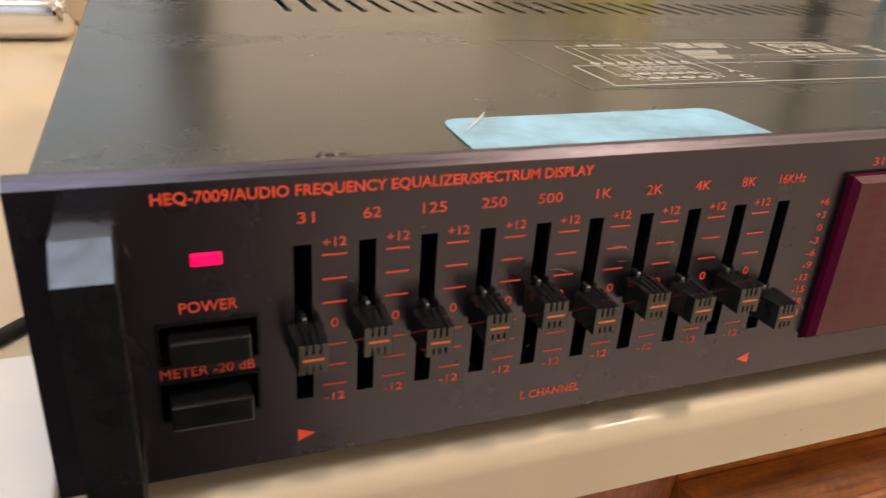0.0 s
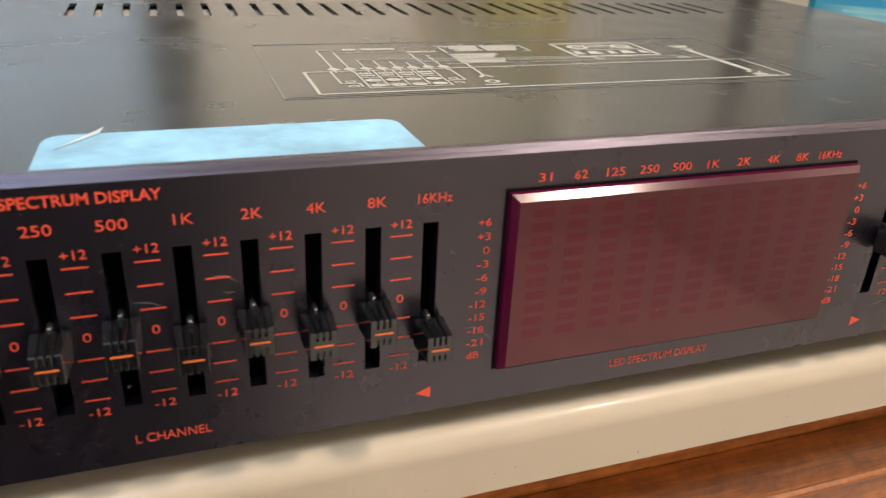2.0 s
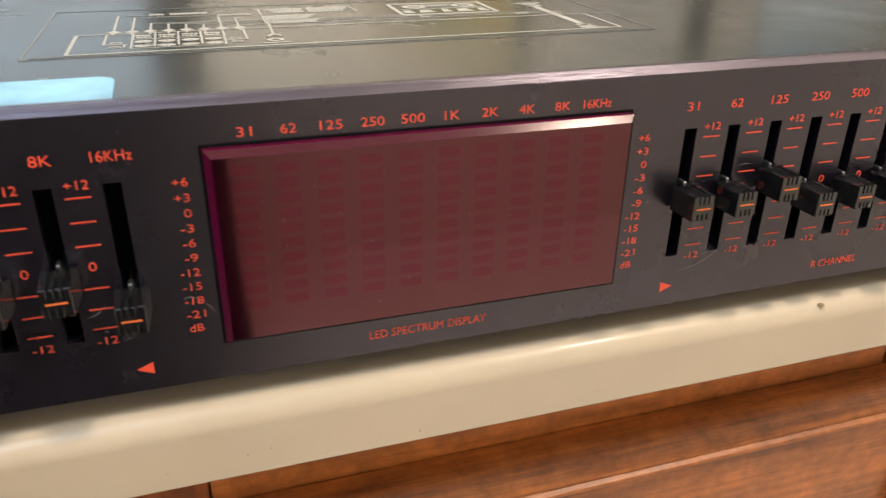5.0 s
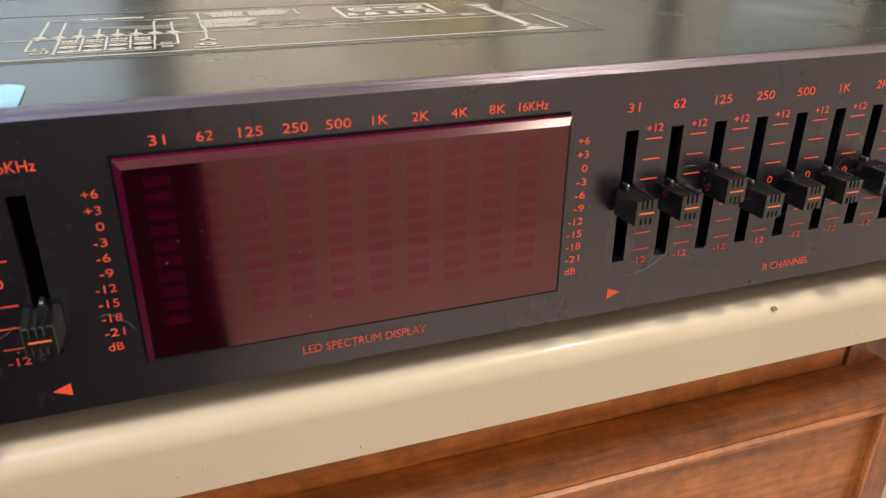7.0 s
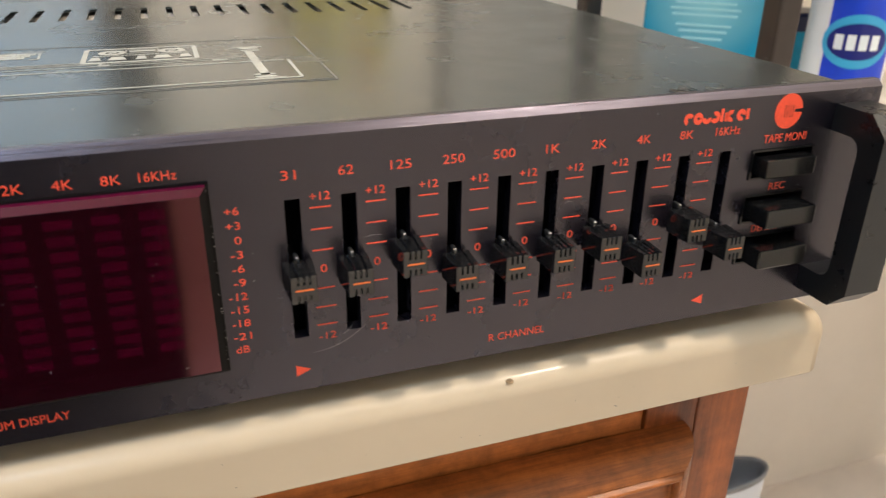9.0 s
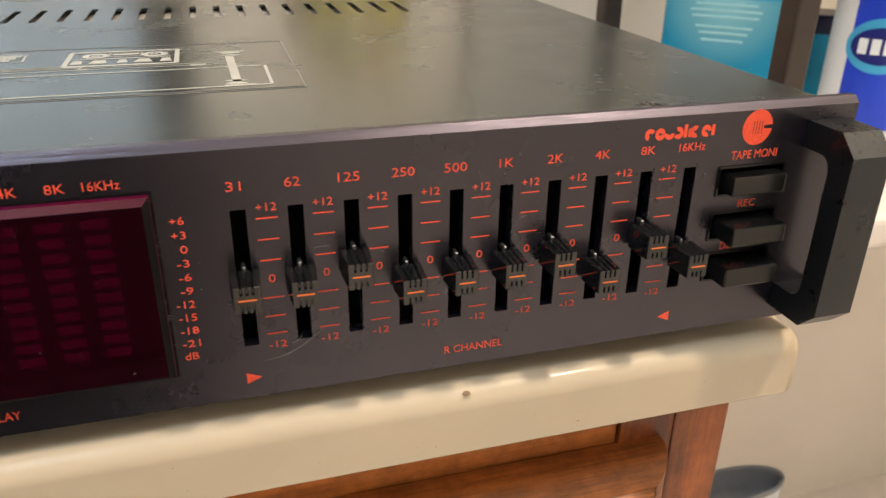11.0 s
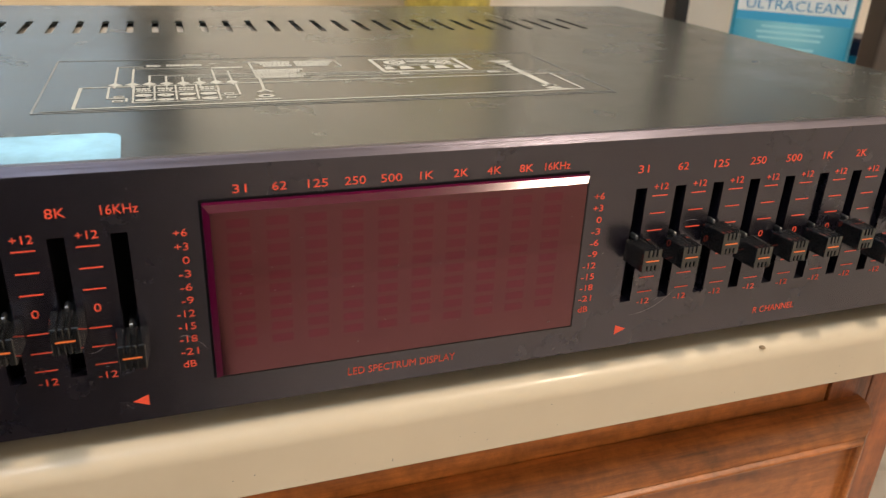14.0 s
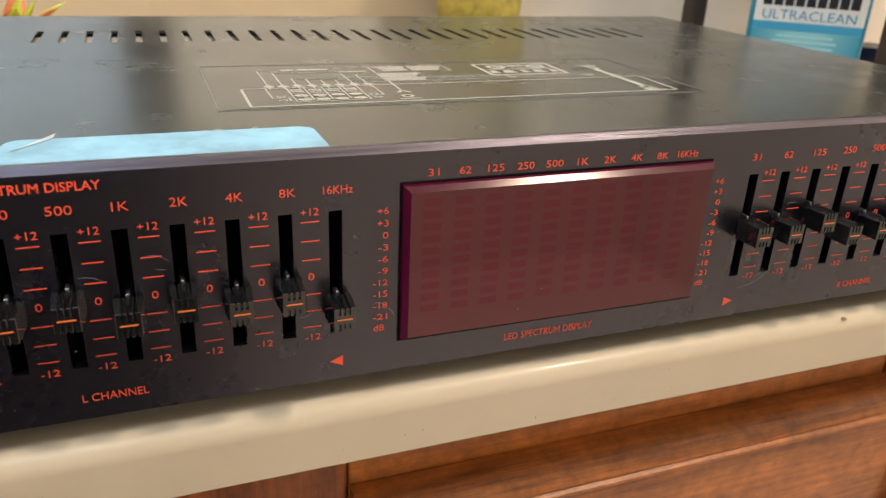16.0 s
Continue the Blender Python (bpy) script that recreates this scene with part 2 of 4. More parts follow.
def add_box(bm, x0, x1, y0, y1, z0, z1, bevel=0.0, seg=2):
    r = bmesh.ops.create_cube(bm, size=1.0)
    vs = r["verts"]
    bmesh.ops.scale(bm, verts=vs, vec=(x1 - x0, y1 - y0, z1 - z0))
    bmesh.ops.translate(bm, verts=vs, vec=((x0 + x1) / 2, (y0 + y1) / 2, (z0 + z1) / 2))
    if bevel:
        es = list({e for v in vs for e in v.link_edges})
        bmesh.ops.bevel(bm, geom=es, offset=bevel, segments=seg, affect="EDGES", profile=0.5)
    return bm


def box(*a, **k):
    return add_box(bmesh.new(), *a, **k)


def prism(points, lo, hi, axis="x"):
    """A closed outline, swept from lo to hi along an axis. Points are (y, z) for x, (x, z) for y, (x, y) for z."""
    bm = bmesh.new()

    def at(p, s):
        return {"x": (s, p[0], p[1]), "y": (p[0], s, p[1]), "z": (p[0], p[1], s)}[axis]
    a = [bm.verts.new(at(p, lo)) for p in points]
    b = [bm.verts.new(at(p, hi)) for p in points]
    bm.faces.new(a)
    bm.faces.new(b[::-1])
    n = len(points)
    for i in range(n):
        bm.faces.new((a[i], a[(i + 1) % n], b[(i + 1) % n], b[i]))
    bmesh.ops.recalc_face_normals(bm, faces=bm.faces)
    return bm


def lathe(profile, at, seg=32, sx=1.0, sy=1.0):
    """A profile of (radius, height), turned round the upright axis through a place."""
    bm = bmesh.new()
    rings = []
    for r, z in profile:
        if r < 1e-6:
            rings.append([bm.verts.new((at[0], at[1], at[2] + z))])
        else:
            rings.append([bm.verts.new((at[0] + sx * r * math.cos(2 * math.pi * i / seg), at[1] + sy * r * math.sin(2 * math.pi * i / seg), at[2] + z)) for i in range(seg)])
    for a, b in zip(rings, rings[1:]):
        for i in range(seg):
            j = (i + 1) % seg
            if len(a) == 1 and len(b) > 1:
                bm.faces.new((a[0], b[j], b[i]))
            elif len(b) == 1 and len(a) > 1:
                bm.faces.new((a[i], a[j], b[0]))
            elif len(a) > 1:
                bm.faces.new((a[i], a[j], b[j], b[i]))
    bmesh.ops.recalc_face_normals(bm, faces=bm.faces)
    return bm


def tube(points, radius, seg=10):
    bm = bmesh.new()
    rings = []
    pts = [Vector(p) for p in points]
    for i, p in enumerate(pts):
        d = (pts[min(i + 1, len(pts) - 1)] - pts[max(i - 1, 0)]).normalized()
        u = d.orthogonal().normalized() if abs(d.z) > 0.95 else d.cross(Vector((0, 0, 1))).normalized()
        v = d.cross(u)
        rings.append([bm.verts.new(p + radius * (u * math.cos(2 * math.pi * k / seg) + v * math.sin(2 * math.pi * k / seg))) for k in range(seg)])
    for a, b in zip(rings, rings[1:]):
        for k in range(seg):
            bm.faces.new((a[k], a[(k + 1) % seg], b[(k + 1) % seg], b[k]))
    bm.faces.new(rings[0])
    bm.faces.new(rings[-1][::-1])
    bmesh.ops.recalc_face_normals(bm, faces=bm.faces)
    return bm


def sheet_with_holes(x0, x1, z0, z1, holes, y0, y1):
    """An upright plate from y0 (front) to y1, with rectangular holes (x0, x1, z0, z1) through it."""
    xs = sorted({x0, x1, *[h[0] for h in holes], *[h[1] for h in holes]})
    zs = sorted({z0, z1, *[h[2] for h in holes], *[h[3] for h in holes]})
    bm = bmesh.new()
    grid = {}

    def v(i, j, k):
        if (i, j, k) not in grid:
            grid[i, j, k] = bm.verts.new((xs[i], (y0, y1)[k], zs[j]))
        return grid[i, j, k]

    def solid(i, j):
        if not (0 <= i < len(xs) - 1 and 0 <= j < len(zs) - 1):
            return False
        cx, cz = (xs[i] + xs[i + 1]) / 2, (zs[j] + zs[j + 1]) / 2
        return not any(h[0] < cx < h[1] and h[2] < cz < h[3] for h in holes)
    for i in range(len(xs) - 1):
        for j in range(len(zs) - 1):
            if not solid(i, j):
                continue
            bm.faces.new((v(i, j, 0), v(i + 1, j, 0), v(i + 1, j + 1, 0), v(i, j + 1, 0)))
            bm.faces.new((v(i, j + 1, 1), v(i + 1, j + 1, 1), v(i + 1, j, 1), v(i, j, 1)))
            if not solid(i - 1, j):
                bm.faces.new((v(i, j, 1), v(i, j, 0), v(i, j + 1, 0), v(i, j + 1, 1)))
            if not solid(i + 1, j):
                bm.faces.new((v(i + 1, j, 0), v(i + 1, j, 1), v(i + 1, j + 1, 1), v(i + 1, j + 1, 0)))
            if not solid(i, j - 1):
                bm.faces.new((v(i, j, 0), v(i, j, 1), v(i + 1, j, 1), v(i + 1, j, 0)))
            if not solid(i, j + 1):
                bm.faces.new((v(i, j + 1, 1), v(i, j + 1, 0), v(i + 1, j + 1, 0), v(i + 1, j + 1, 1)))
    return bm


_words = {}


def word_bm(text, width, height):
    """Lettering as a thin mesh, centred, lying in the x-z plane and facing -y."""
    if text not in _words:
        cu = bpy.data.curves.new("lettering", "FONT")
        cu.body = text
        cu.size = 1.0
        cu.extrude = 0.01
        cu.offset = 0.014 if len(text) > 40 else -0.006
        cu.resolution_u = 3
        cu.fill_mode = "BOTH"
        ob = new("lettering_source", cu)
        dg = bpy.context.evaluated_depsgraph_get()
        me = bpy.data.meshes.new_from_object(ob.evaluated_get(dg))
        bpy.data.objects.remove(ob)
        bpy.data.curves.remove(cu)
        _words[text] = me
    bm = bmesh.new()
    bm.from_mesh(_words[text])
    xs, ys = [v.co.x for v in bm.verts], [v.co.y for v in bm.verts]
    cx, cy = (min(xs) + max(xs)) / 2, (min(ys) + max(ys)) / 2
    kx, ky = width / (max(xs) - min(xs)), height / (max(ys) - min(ys))
    for v in bm.verts:
        x, y, z = v.co
        v.co = ((x - cx) * kx, -z * 0.008, (y - cy) * ky)
    bmesh.ops.recalc_face_normals(bm, faces=bm.faces)
    return bm

# ---- setting ----
X0, X1, Y0, Y1, Z0, Z1 = -1.6, 1.25, -1.7, 0.62, -0.80, 1.62


def structure(name, bm, material, label, category):
    return tagged(part(name, bm, material, None, label), label, category, kind="structure")


structure("floor", box(X0, X1, Y0, Y1, Z0 - 0.05, Z0), FLOOR, "pale smooth vinyl bathroom floor", "floor")
structure("ceiling", box(X0, X1, Y0, Y1, Z1, Z1 + 0.05), CEILING, "plain white painted ceiling", "ceiling")
structure("wall_back", box(X0, X1, Y1, Y1 + 0.1, Z0, Z1), WALL, "cream painted wall behind the vanity", "wall")
structure("wall_left", box(X0 - 0.1, X0, Y0, Y1, Z0, Z1), WALL, "cream painted side wall", "wall")
structure("wall_right", box(X1, X1 + 0.1, Y0, Y1, Z0, Z1), WALL, "cream painted wall beyond the shelf", "wall")
# narrow opening and dark shell are added: they replace a dark figure's reflection
structure("wall_front", sheet_with_holes(X0, X1, Z0, Z1, [(-1.45, -0.1565, 0.15, 1.30), (-0.155, 0.005, Z0, 1.35)], Y0 - 0.1, Y0), WALL, "cream wall with window and added narrow dark opening", "wall")
shell_bm = box(-0.95, 0.45, Y0 - 0.95, Y0 - 0.9, Z0, Z1)
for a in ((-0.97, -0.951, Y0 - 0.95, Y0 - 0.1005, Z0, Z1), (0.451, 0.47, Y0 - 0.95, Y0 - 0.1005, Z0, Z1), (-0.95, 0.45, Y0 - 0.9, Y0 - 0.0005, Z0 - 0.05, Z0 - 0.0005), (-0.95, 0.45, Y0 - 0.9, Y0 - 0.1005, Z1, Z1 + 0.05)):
    add_box(shell_bm, *a)
structure("hall", shell_bm, SHELL_DARK, "added dark shell behind the opening, stands for a dark reflection", "hall")
win = thing("window_1", (-1.0, Y0 - 0.05, 0.15), "daylit window with dark brown frame", "window")
win["kind"] = "structure"
part("pane", box(-1.43, -0.170, Y0 - 0.075, Y0 - 0.07, 0.17, 1.28), WINDOW_GLOW, win, "bright daylit pane")
for a in ((-1.45, -1.42, 0.15, 1.30), (-0.175, -0.1565, 0.15, 1.30), (-1.42, -0.175, 0.15, 0.18), (-1.42, -0.175, 1.27, 1.30)):
    part("window_frame", box(a[0], a[1], Y0 - 0.06, Y0 - 0.01, a[2], a[3]), BROWN, win)

# unseen lining, added to keep a bright streak out of the display
structure("dark_lining", box(-0.1548, -0.1525, Y0 - 0.0995, Y0 + 0.002, Z0 + 0.001, 1.349), BROWN, "added dark lining that covers the opening's bright side", "door jamb")

mirror = thing("wall_mirror", (-0.5, Y1 - 0.008, 0.11), "large frameless wall mirror above the backsplash", "mirror")
part("mirror_glass", box(-1.3, 0.33, Y1 - 0.008, Y1 - 0.002, 0.11, 1.15), MIRROR, mirror)

lampthing = thing("ceiling_lamp", (LAMP[0], LAMP[1], Z1), "round warm white ceiling lamp", "ceiling lamp")
part("lamp_base", lathe([(0.0, 0.0), (0.17, 0.0), (0.17, -0.03), (0.15, -0.04), (0.0, -0.04)], (LAMP[0], LAMP[1], Z1)), WHITE, lampthing)
part("shade", lathe([(0.145, -0.041), (0.14, -0.07), (0.10, -0.095), (0.0, -0.105)], (LAMP[0], LAMP[1], Z1)), LAMP_GLASS, lampthing, "glowing frosted glass shade")

# glowing body for the added fill light over the mirror
vanity_lamp = thing("vanity_lamp", (FILL_BAR[0], Y1, FILL_BAR[2]), "added unseen warm fill bar above the mirror", "wall lamp")
part("back_plate", box(FILL_BAR[0] - 0.36, FILL_BAR[0] + 0.36, Y1 - 0.03, Y1, FILL_BAR[2] - 0.05, FILL_BAR[2] + 0.05, bevel=0.004), CHROME, vanity_lamp)
part("shade", box(FILL_BAR[0] - 0.35, FILL_BAR[0] + 0.35, FILL_BAR[1], Y1 - 0.0305, FILL_BAR[2] - 0.04, FILL_BAR[2] + 0.04, bevel=0.012, seg=3), LAMP_GLASS, vanity_lamp, "glowing face of the added fill bar")
skylight = tagged(part("skylight_1", box(-0.73, -0.27, -0.92, -0.52, Z1 - 0.012, Z1 - 0.002), SKYLIGHT), "bright daylit ceiling skylight", "skylight", kind="structure")
# unseen dark block and floor sheet, added to darken the display's reflection
block_thing = thing("dark_block", (-0.6, -1.5, Z0 + 0.0122), "added dark block on the floor, darkens the display's reflection", "chest")
part("block_body", box(-1.0, -0.008, -1.66, -1.32, Z0 + 0.0122, -0.13, bevel=0.006), REFLECT_DARK, block_thing)
part("block_top", box(-1.01, 0.002, -1.67, -1.31, -0.1295, -0.10, bevel=0.006), REFLECT_DARK, block_thing)
floor_sheet = thing("bath_mat", (-0.60, -0.95, Z0), "added dark sheet on the floor, darkens the display's reflection", "mat")
part("sheet_top", box(-1.15, 0.005, -1.6995, -0.30, Z0, Z0 + 0.012, bevel=0.002), REFLECT_DARK, floor_sheet)

# ---- vanity ----
CX1, LIP, DROP, R = 0.2405, -0.0035, -0.0225, 0.0065
counter = thing("countertop", (-0.5, 0.3, DROP), "cream glossy cultured marble countertop with rounded edge", "countertop")
prof = [(LIP + R - R * math.cos(radians(a)), -R + R * math.sin(radians(a))) for a in range(0, 91, 3)]
prof = [(LIP + 0.0015, DROP), (LIP, DROP + 0.0015)] + prof + [(Y1, 0.0), (Y1, DROP)]
bm = prism(prof, -1.5, CX1 - 0.004)
part("slab", bm, COUNTER, counter, rounded=False)
cap_bm = bmesh.new()
rings = []
for k in range(6):
    a = radians(18 * k)
    inset = 0.004 * (1 - math.cos(a))
    x = CX1 - 0.004 + 0.004 * math.sin(a)
    ring = []
    for y, z in prof:
        yy = min(y + inset, Y1)
        zz = z - inset if z > DROP / 2 else z + inset
        ring.append(cap_bm.verts.new((x, yy, zz)))
    rings.append(ring)
for r0, r1 in zip(rings, rings[1:]):
    for i in range(len(prof)):
        j = (i + 1) % len(prof)
        cap_bm.faces.new((r0[i], r0[j], r1[j], r1[i]))
cap_bm.faces.new(rings[-1])
bmesh.ops.recalc_face_normals(cap_bm, faces=cap_bm.faces)
part("rounded_end", cap_bm, COUNTER, counter, rounded=True)
part("backsplash", box(-1.5, CX1, Y1 - 0.022, Y1, 0.0005, 0.10, bevel=0.004), COUNTER, counter, "cream low backsplash")
part("chip", lathe([(0.0, -0.0004), (0.0012, 0.0), (0.0009, 0.0005), (0.0, 0.0004)], (0.1263, -0.0017, -0.0018), 10), mat("chip_dark", (0.30, 0.21, 0.12), 0.7), counter, "small dark chip in the edge")
ring_bm = bmesh.new()
sx, sy, cx, cy = 0.24, 0.17, -0.62, 0.28
rr = []
for rad, z in ((1.16, 0.0005), (1.12, 0.004), (1.06, 0.006), (1.0, 0.005), (0.97, 0.001), (0.9, 0.0008)):
    rr.append([ring_bm.verts.new((cx + sx * rad * math.cos(2 * math.pi * i / 72), cy + sy * rad * math.sin(2 * math.pi * i / 72), z)) for i in range(72)])
for a, b in zip(rr, rr[1:]):
    for i in range(72):
        ring_bm.faces.new((a[i], a[(i + 1) % 72], b[(i + 1) % 72], b[i]))
bmesh.ops.recalc_face_normals(ring_bm, faces=ring_bm.faces)
part("sink_rim", ring_bm, COUNTER, counter, "raised oval rim of the moulded sink", rounded=True)

cabinet = thing("vanity_cabinet", (-0.4, 0.3, Z0), "red-brown wooden vanity cabinet under the counter", "cabinet")
FY = 0.022
part("side_panel", box(0.217, 0.2345, FY + 0.02, Y1, Z0, DROP - 0.0005), WOOD_UP, cabinet)
part("side_panel", box(-1.45, -1.43, FY + 0.02, Y1, Z0, DROP - 0.0005), WOOD_UP, cabinet)
part("stile", box(0.2145, 0.2372, FY - 0.0008, FY + 0.0195, Z0, DROP - 0.0005, bevel=0.0006), WOOD_UP, cabinet)
part("wide_stile", box(-1.43, -0.0625, FY, FY + 0.0195, Z0, DROP - 0.0005, bevel=0.001), WOOD_UP, cabinet)
part("top_rail", box(-0.0620, 0.1922, FY + 0.0005, FY + 0.0195, -0.0800, DROP - 0.0005, bevel=0.001), WOOD, cabinet)
part("stile_backing", box(-0.0621, -0.0450, FY + 0.0030, FY + 0.0190, -0.2090, -0.0805), WOOD_UP, cabinet)
part("stile_backing", box(0.2050, 0.2143, FY + 0.0030, FY + 0.0190, -0.2090, -0.0805), WOOD_UP, cabinet)
part("corner_block", box(0.1925, 0.2143, FY - 0.0006, FY + 0.0195, -0.0800, DROP - 0.0005, bevel=0.0004), WOOD_UP, cabinet)
part("mid_rail", box(-0.0620, 0.2140, FY + 0.0005, FY + 0.0195, -0.26, -0.21, bevel=0.001), WOOD, cabinet)
part("back_board", box(-1.43, 0.2165, 0.3, 0.31, Z0, DROP - 0.0005), DARK, cabinet)


def drawer_front(x0, x1, z0, z1):
    """A drawer front with a broad sloping moulding round a flat raised field."""
    bm = bmesh.new()
    loops = []
    profile = [(0.0, 0.0002)] + [(0.0112 * (1 - math.cos(radians(a))), 0.0022 + 0.0142 * math.sin(radians(a))) for a in range(0, 79, 6)]
    profile += [(0.0093, 0.0156), (0.0097, 0.0164), (0.0103, 0.0174), (0.0110, 0.0178), (0.0117, 0.0175), (0.0122, 0.0165), (0.0124, 0.0150), (0.0132, 0.0143)]
    profile = [(inset, FY - out) for inset, out in profile]
    for inset, y in profile:
        loops.append([bm.verts.new(p) for p in ((x0 + inset, y, z0 + inset), (x1 - inset, y, z0 + inset), (x1 - inset, y, z1 - inset), (x0 + inset, y, z1 - inset))])
    for a, b in zip(loops, loops[1:]):
        for i in range(4):
            bm.faces.new((a[i], a[(i + 1) % 4], b[(i + 1) % 4], b[i]))
    bm.faces.new(loops[-1])
    bm.faces.new(loops[0][::-1])
    bmesh.ops.recalc_face_normals(bm, faces=bm.faces)
    return bm


part("drawer_front", drawer_front(-0.0616, 0.2092, -0.205, -0.0522), WOOD, cabinet, "raised moulded drawer front")
part("cabinet_door", drawer_front(-0.063, 0.209, -0.70, -0.265), WOOD_UP, cabinet, "raised moulded cabinet door")

# ---- equalizer ----
eq = thing("equalizer", (0, 0.15, 0), "black rack-mount graphic equalizer with red lettering on the counter", "equalizer")
HW, PB, PT = 0.2415, 0.0072, 0.0745
SLOT_X = [-0.1909 + 0.01336 * i for i in range(10)] + [0.0693 + 0.01336 * i for i in range(10)]
SZ0, SZ1, SW = 0.0228, 0.0597, 0.0037
WELLS = [(-0.2192, -0.2005, 0.0362, 0.0450), (-0.2200, -0.2008, 0.0228, 0.0316),
         (0.1993, 0.2196, 0.0508, 0.0584), (0.1990, 0.2194, 0.0372, 0.0448), (0.1995, 0.2196, 0.0240, 0.0320)]
holes = [(x - SW / 2, x + SW / 2, SZ0, SZ1) for x in SLOT_X] + WELLS
face = part("faceplate", sheet_with_holes(-HW, HW, PB, PT, holes, 0.0, 0.004), PANEL, eq, "charcoal anodised faceplate")
part("top_edge", prism([(0.0, PT), (0.0019, 0.0763), (0.004, 0.0763), (0.004, PT)], -HW, HW), EDGE, eq, "bare bevelled metal edge")
part("inner_tray", box(-0.236, 0.236, 0.0135, 0.0150, 0.0085, 0.0720), DARK, eq)
for a, b in ((0.0085, 0.0120), (0.0690, 0.0720)):
    part("inner_rail", box(-0.236, 0.236, 0.0042, 0.0134, a, b), DARK, eq)
CW, CT, CD = 0.2392, 0.0735, 0.297
VX = [-0.1590 + 0.01102 * i for i in range(30)]
VY = (0.202, 0.238)


def cover_bm():
    """A folded sheet cover with a row of vent slots near its back."""
    bm = sheet_with_holes(-CW + 0.0015, CW - 0.0015, 0.0045, CD, [(x - 0.0015, x + 0.0015, *VY) for x in VX], 0, 0.0012)
    for v in bm.verts:
        x, y, z = v.co
        v.co = (x, z, CT - y)
    for s in (-1, 1):
        add_box(bm, min(s * CW, s * (CW - 0.0012)), max(s * CW, s * (CW - 0.0012)), 0.0045, CD, 0.0085, CT - 0.0012)
        n = 6
        arc = [(s * (CW - 0.0015 + 0.0015 * math.sin(radians(90 * k / n))), CT - 0.0015 + 0.0015 * math.cos(radians(90 * k / n))) for k in range(n + 1)]
        rows = [[bm.verts.new((x, y, z)) for x, z in arc] for y in (0.0045, CD)]
        for k in range(n):
            bm.faces.new((rows[0][k], rows[0][k + 1], rows[1][k + 1], rows[1][k]))
    bmesh.ops.recalc_face_normals(bm, faces=bm.faces)
    return bm


cover = part("cover", cover_bm(), COVER, eq, "scratched glossy black sheet-metal cover")
part("chassis", box(-CW + 0.002, CW - 0.002, 0.0155, CD - 0.001, 0.0070, 0.0090), BLACK, eq)
part("rear_panel", box(-CW + 0.002, CW - 0.002, CD - 0.003, CD - 0.001, 0.0092, CT - 0.002), BLACK, eq)
# plate added close under the slots; its pale tone replaces light inside
part("vent_backing", box(-0.22, 0.22, 0.15, CD - 0.01, 0.0690, 0.0706), VENT_FILL, eq, "added pale grey plate that lightens the vent slots")
for x in (-0.2, 0.2):
    for y in (0.03, 0.26):
        part("foot", lathe([(0.0, 0.0), (0.010, 0.0), (0.011, 0.007), (0.0, 0.007)], (x, y, 0.0), 20), RUBBER, eq, "rubber foot")
for x, y in ((-0.1815, 0.0125), (0.1835, 0.0145)):
    sc = part("screw", lathe([(0.0040, 0.0), (0.0037, 0.0003), (0.0026, 0.0005), (0.0, 0.0006)], (x, y, CT + 0.0001), 20), BLACK, eq, "worn dark screw", rounded=True)
    for k in range(2):
        dx, dy = (0.0022, 0.0004) if k else (0.0004, 0.0022)
        part("recess", box(x - dx, x + dx, y - dy, y + dy, CT + 0.0005, CT + 0.0008), STEEL, sc)


_word_obs = {}


def label_on(text, x, z, w, h, material=RED, y=0.0):
    """A word printed on the faceplate; the same word again shares its mesh."""
    key = (text, round(w, 5), round(h, 5), material.name)
    place = (x, y - 0.00006, z)
    if key in _word_obs:
        return again("lettering", _word_obs[key], place)
    bm = word_bm(text, w, h)
    bmesh.ops.translate(bm, verts=bm.verts, vec=place)
    _word_obs[key] = part("lettering", bm, material, face, "", at=place)
    return _word_obs[key]


CW_ = {"31": 0.0034, "62": 0.0036, "125": 0.0052, "250": 0.0056, "500": 0.0058, "1K": 0.0038, "2K": 0.0042, "4K": 0.0042, "8K": 0.0042, "16KHz": 0.0080}
BANDS = list(CW_)
label_on("HEQ-7009/AUDIO FREQUENCY EQUALIZER/SPECTRUM DISPLAY", -0.1725, 0.0712, 0.0912, 0.0028)
for bank in range(2):
    for i, b in enumerate(BANDS):
        label_on(b, SLOT_X[10 * bank + i] + (0.0008 if bank == 0 else -0.0004), 0.0656, CW_[b], 0.0023)
for i, b in enumerate(BANDS):
    label_on(b, -0.0430 + 0.00936 * i, 0.0684, CW_[b] * 0.95, 0.0021)
DBS = ["+6", "+3", "0", "-3", "-6", "-9", "-12", "-15", "-18", "-21", "dB"]
DW = [0.0032, 0.0032, 0.0016, 0.0028, 0.0028, 0.0028, 0.0042, 0.0042, 0.0042, 0.0042, 0.0032]
for col in (-0.0558, 0.0572):
    for i, t in enumerate(DBS):
        label_on(t, col - DW[i] / 2 - (0.0008 if t == "dB" else 0), 0.0584 - 0.00362 * i, DW[i], 0.0019)
label_on("L CHANNEL", -0.1300, 0.0135, 0.0162, 0.0023)
label_on("R CHANNEL", 0.1285, 0.0128, 0.0168, 0.0023)
label_on("LED SPECTRUM DISPLAY", -0.0015, 0.0125, 0.0315, 0.0023)
label_on("POWER", -0.2095, 0.0485, 0.0110, 0.0024)
label_on("METER -20 dB", -0.2105, 0.0338, 0.0185, 0.0022)
label_on("TAPE MONI", 0.2093, 0.0620, 0.0148, 0.0024)
label_on("REC", 0.2098, 0.0474, 0.0056, 0.0022)
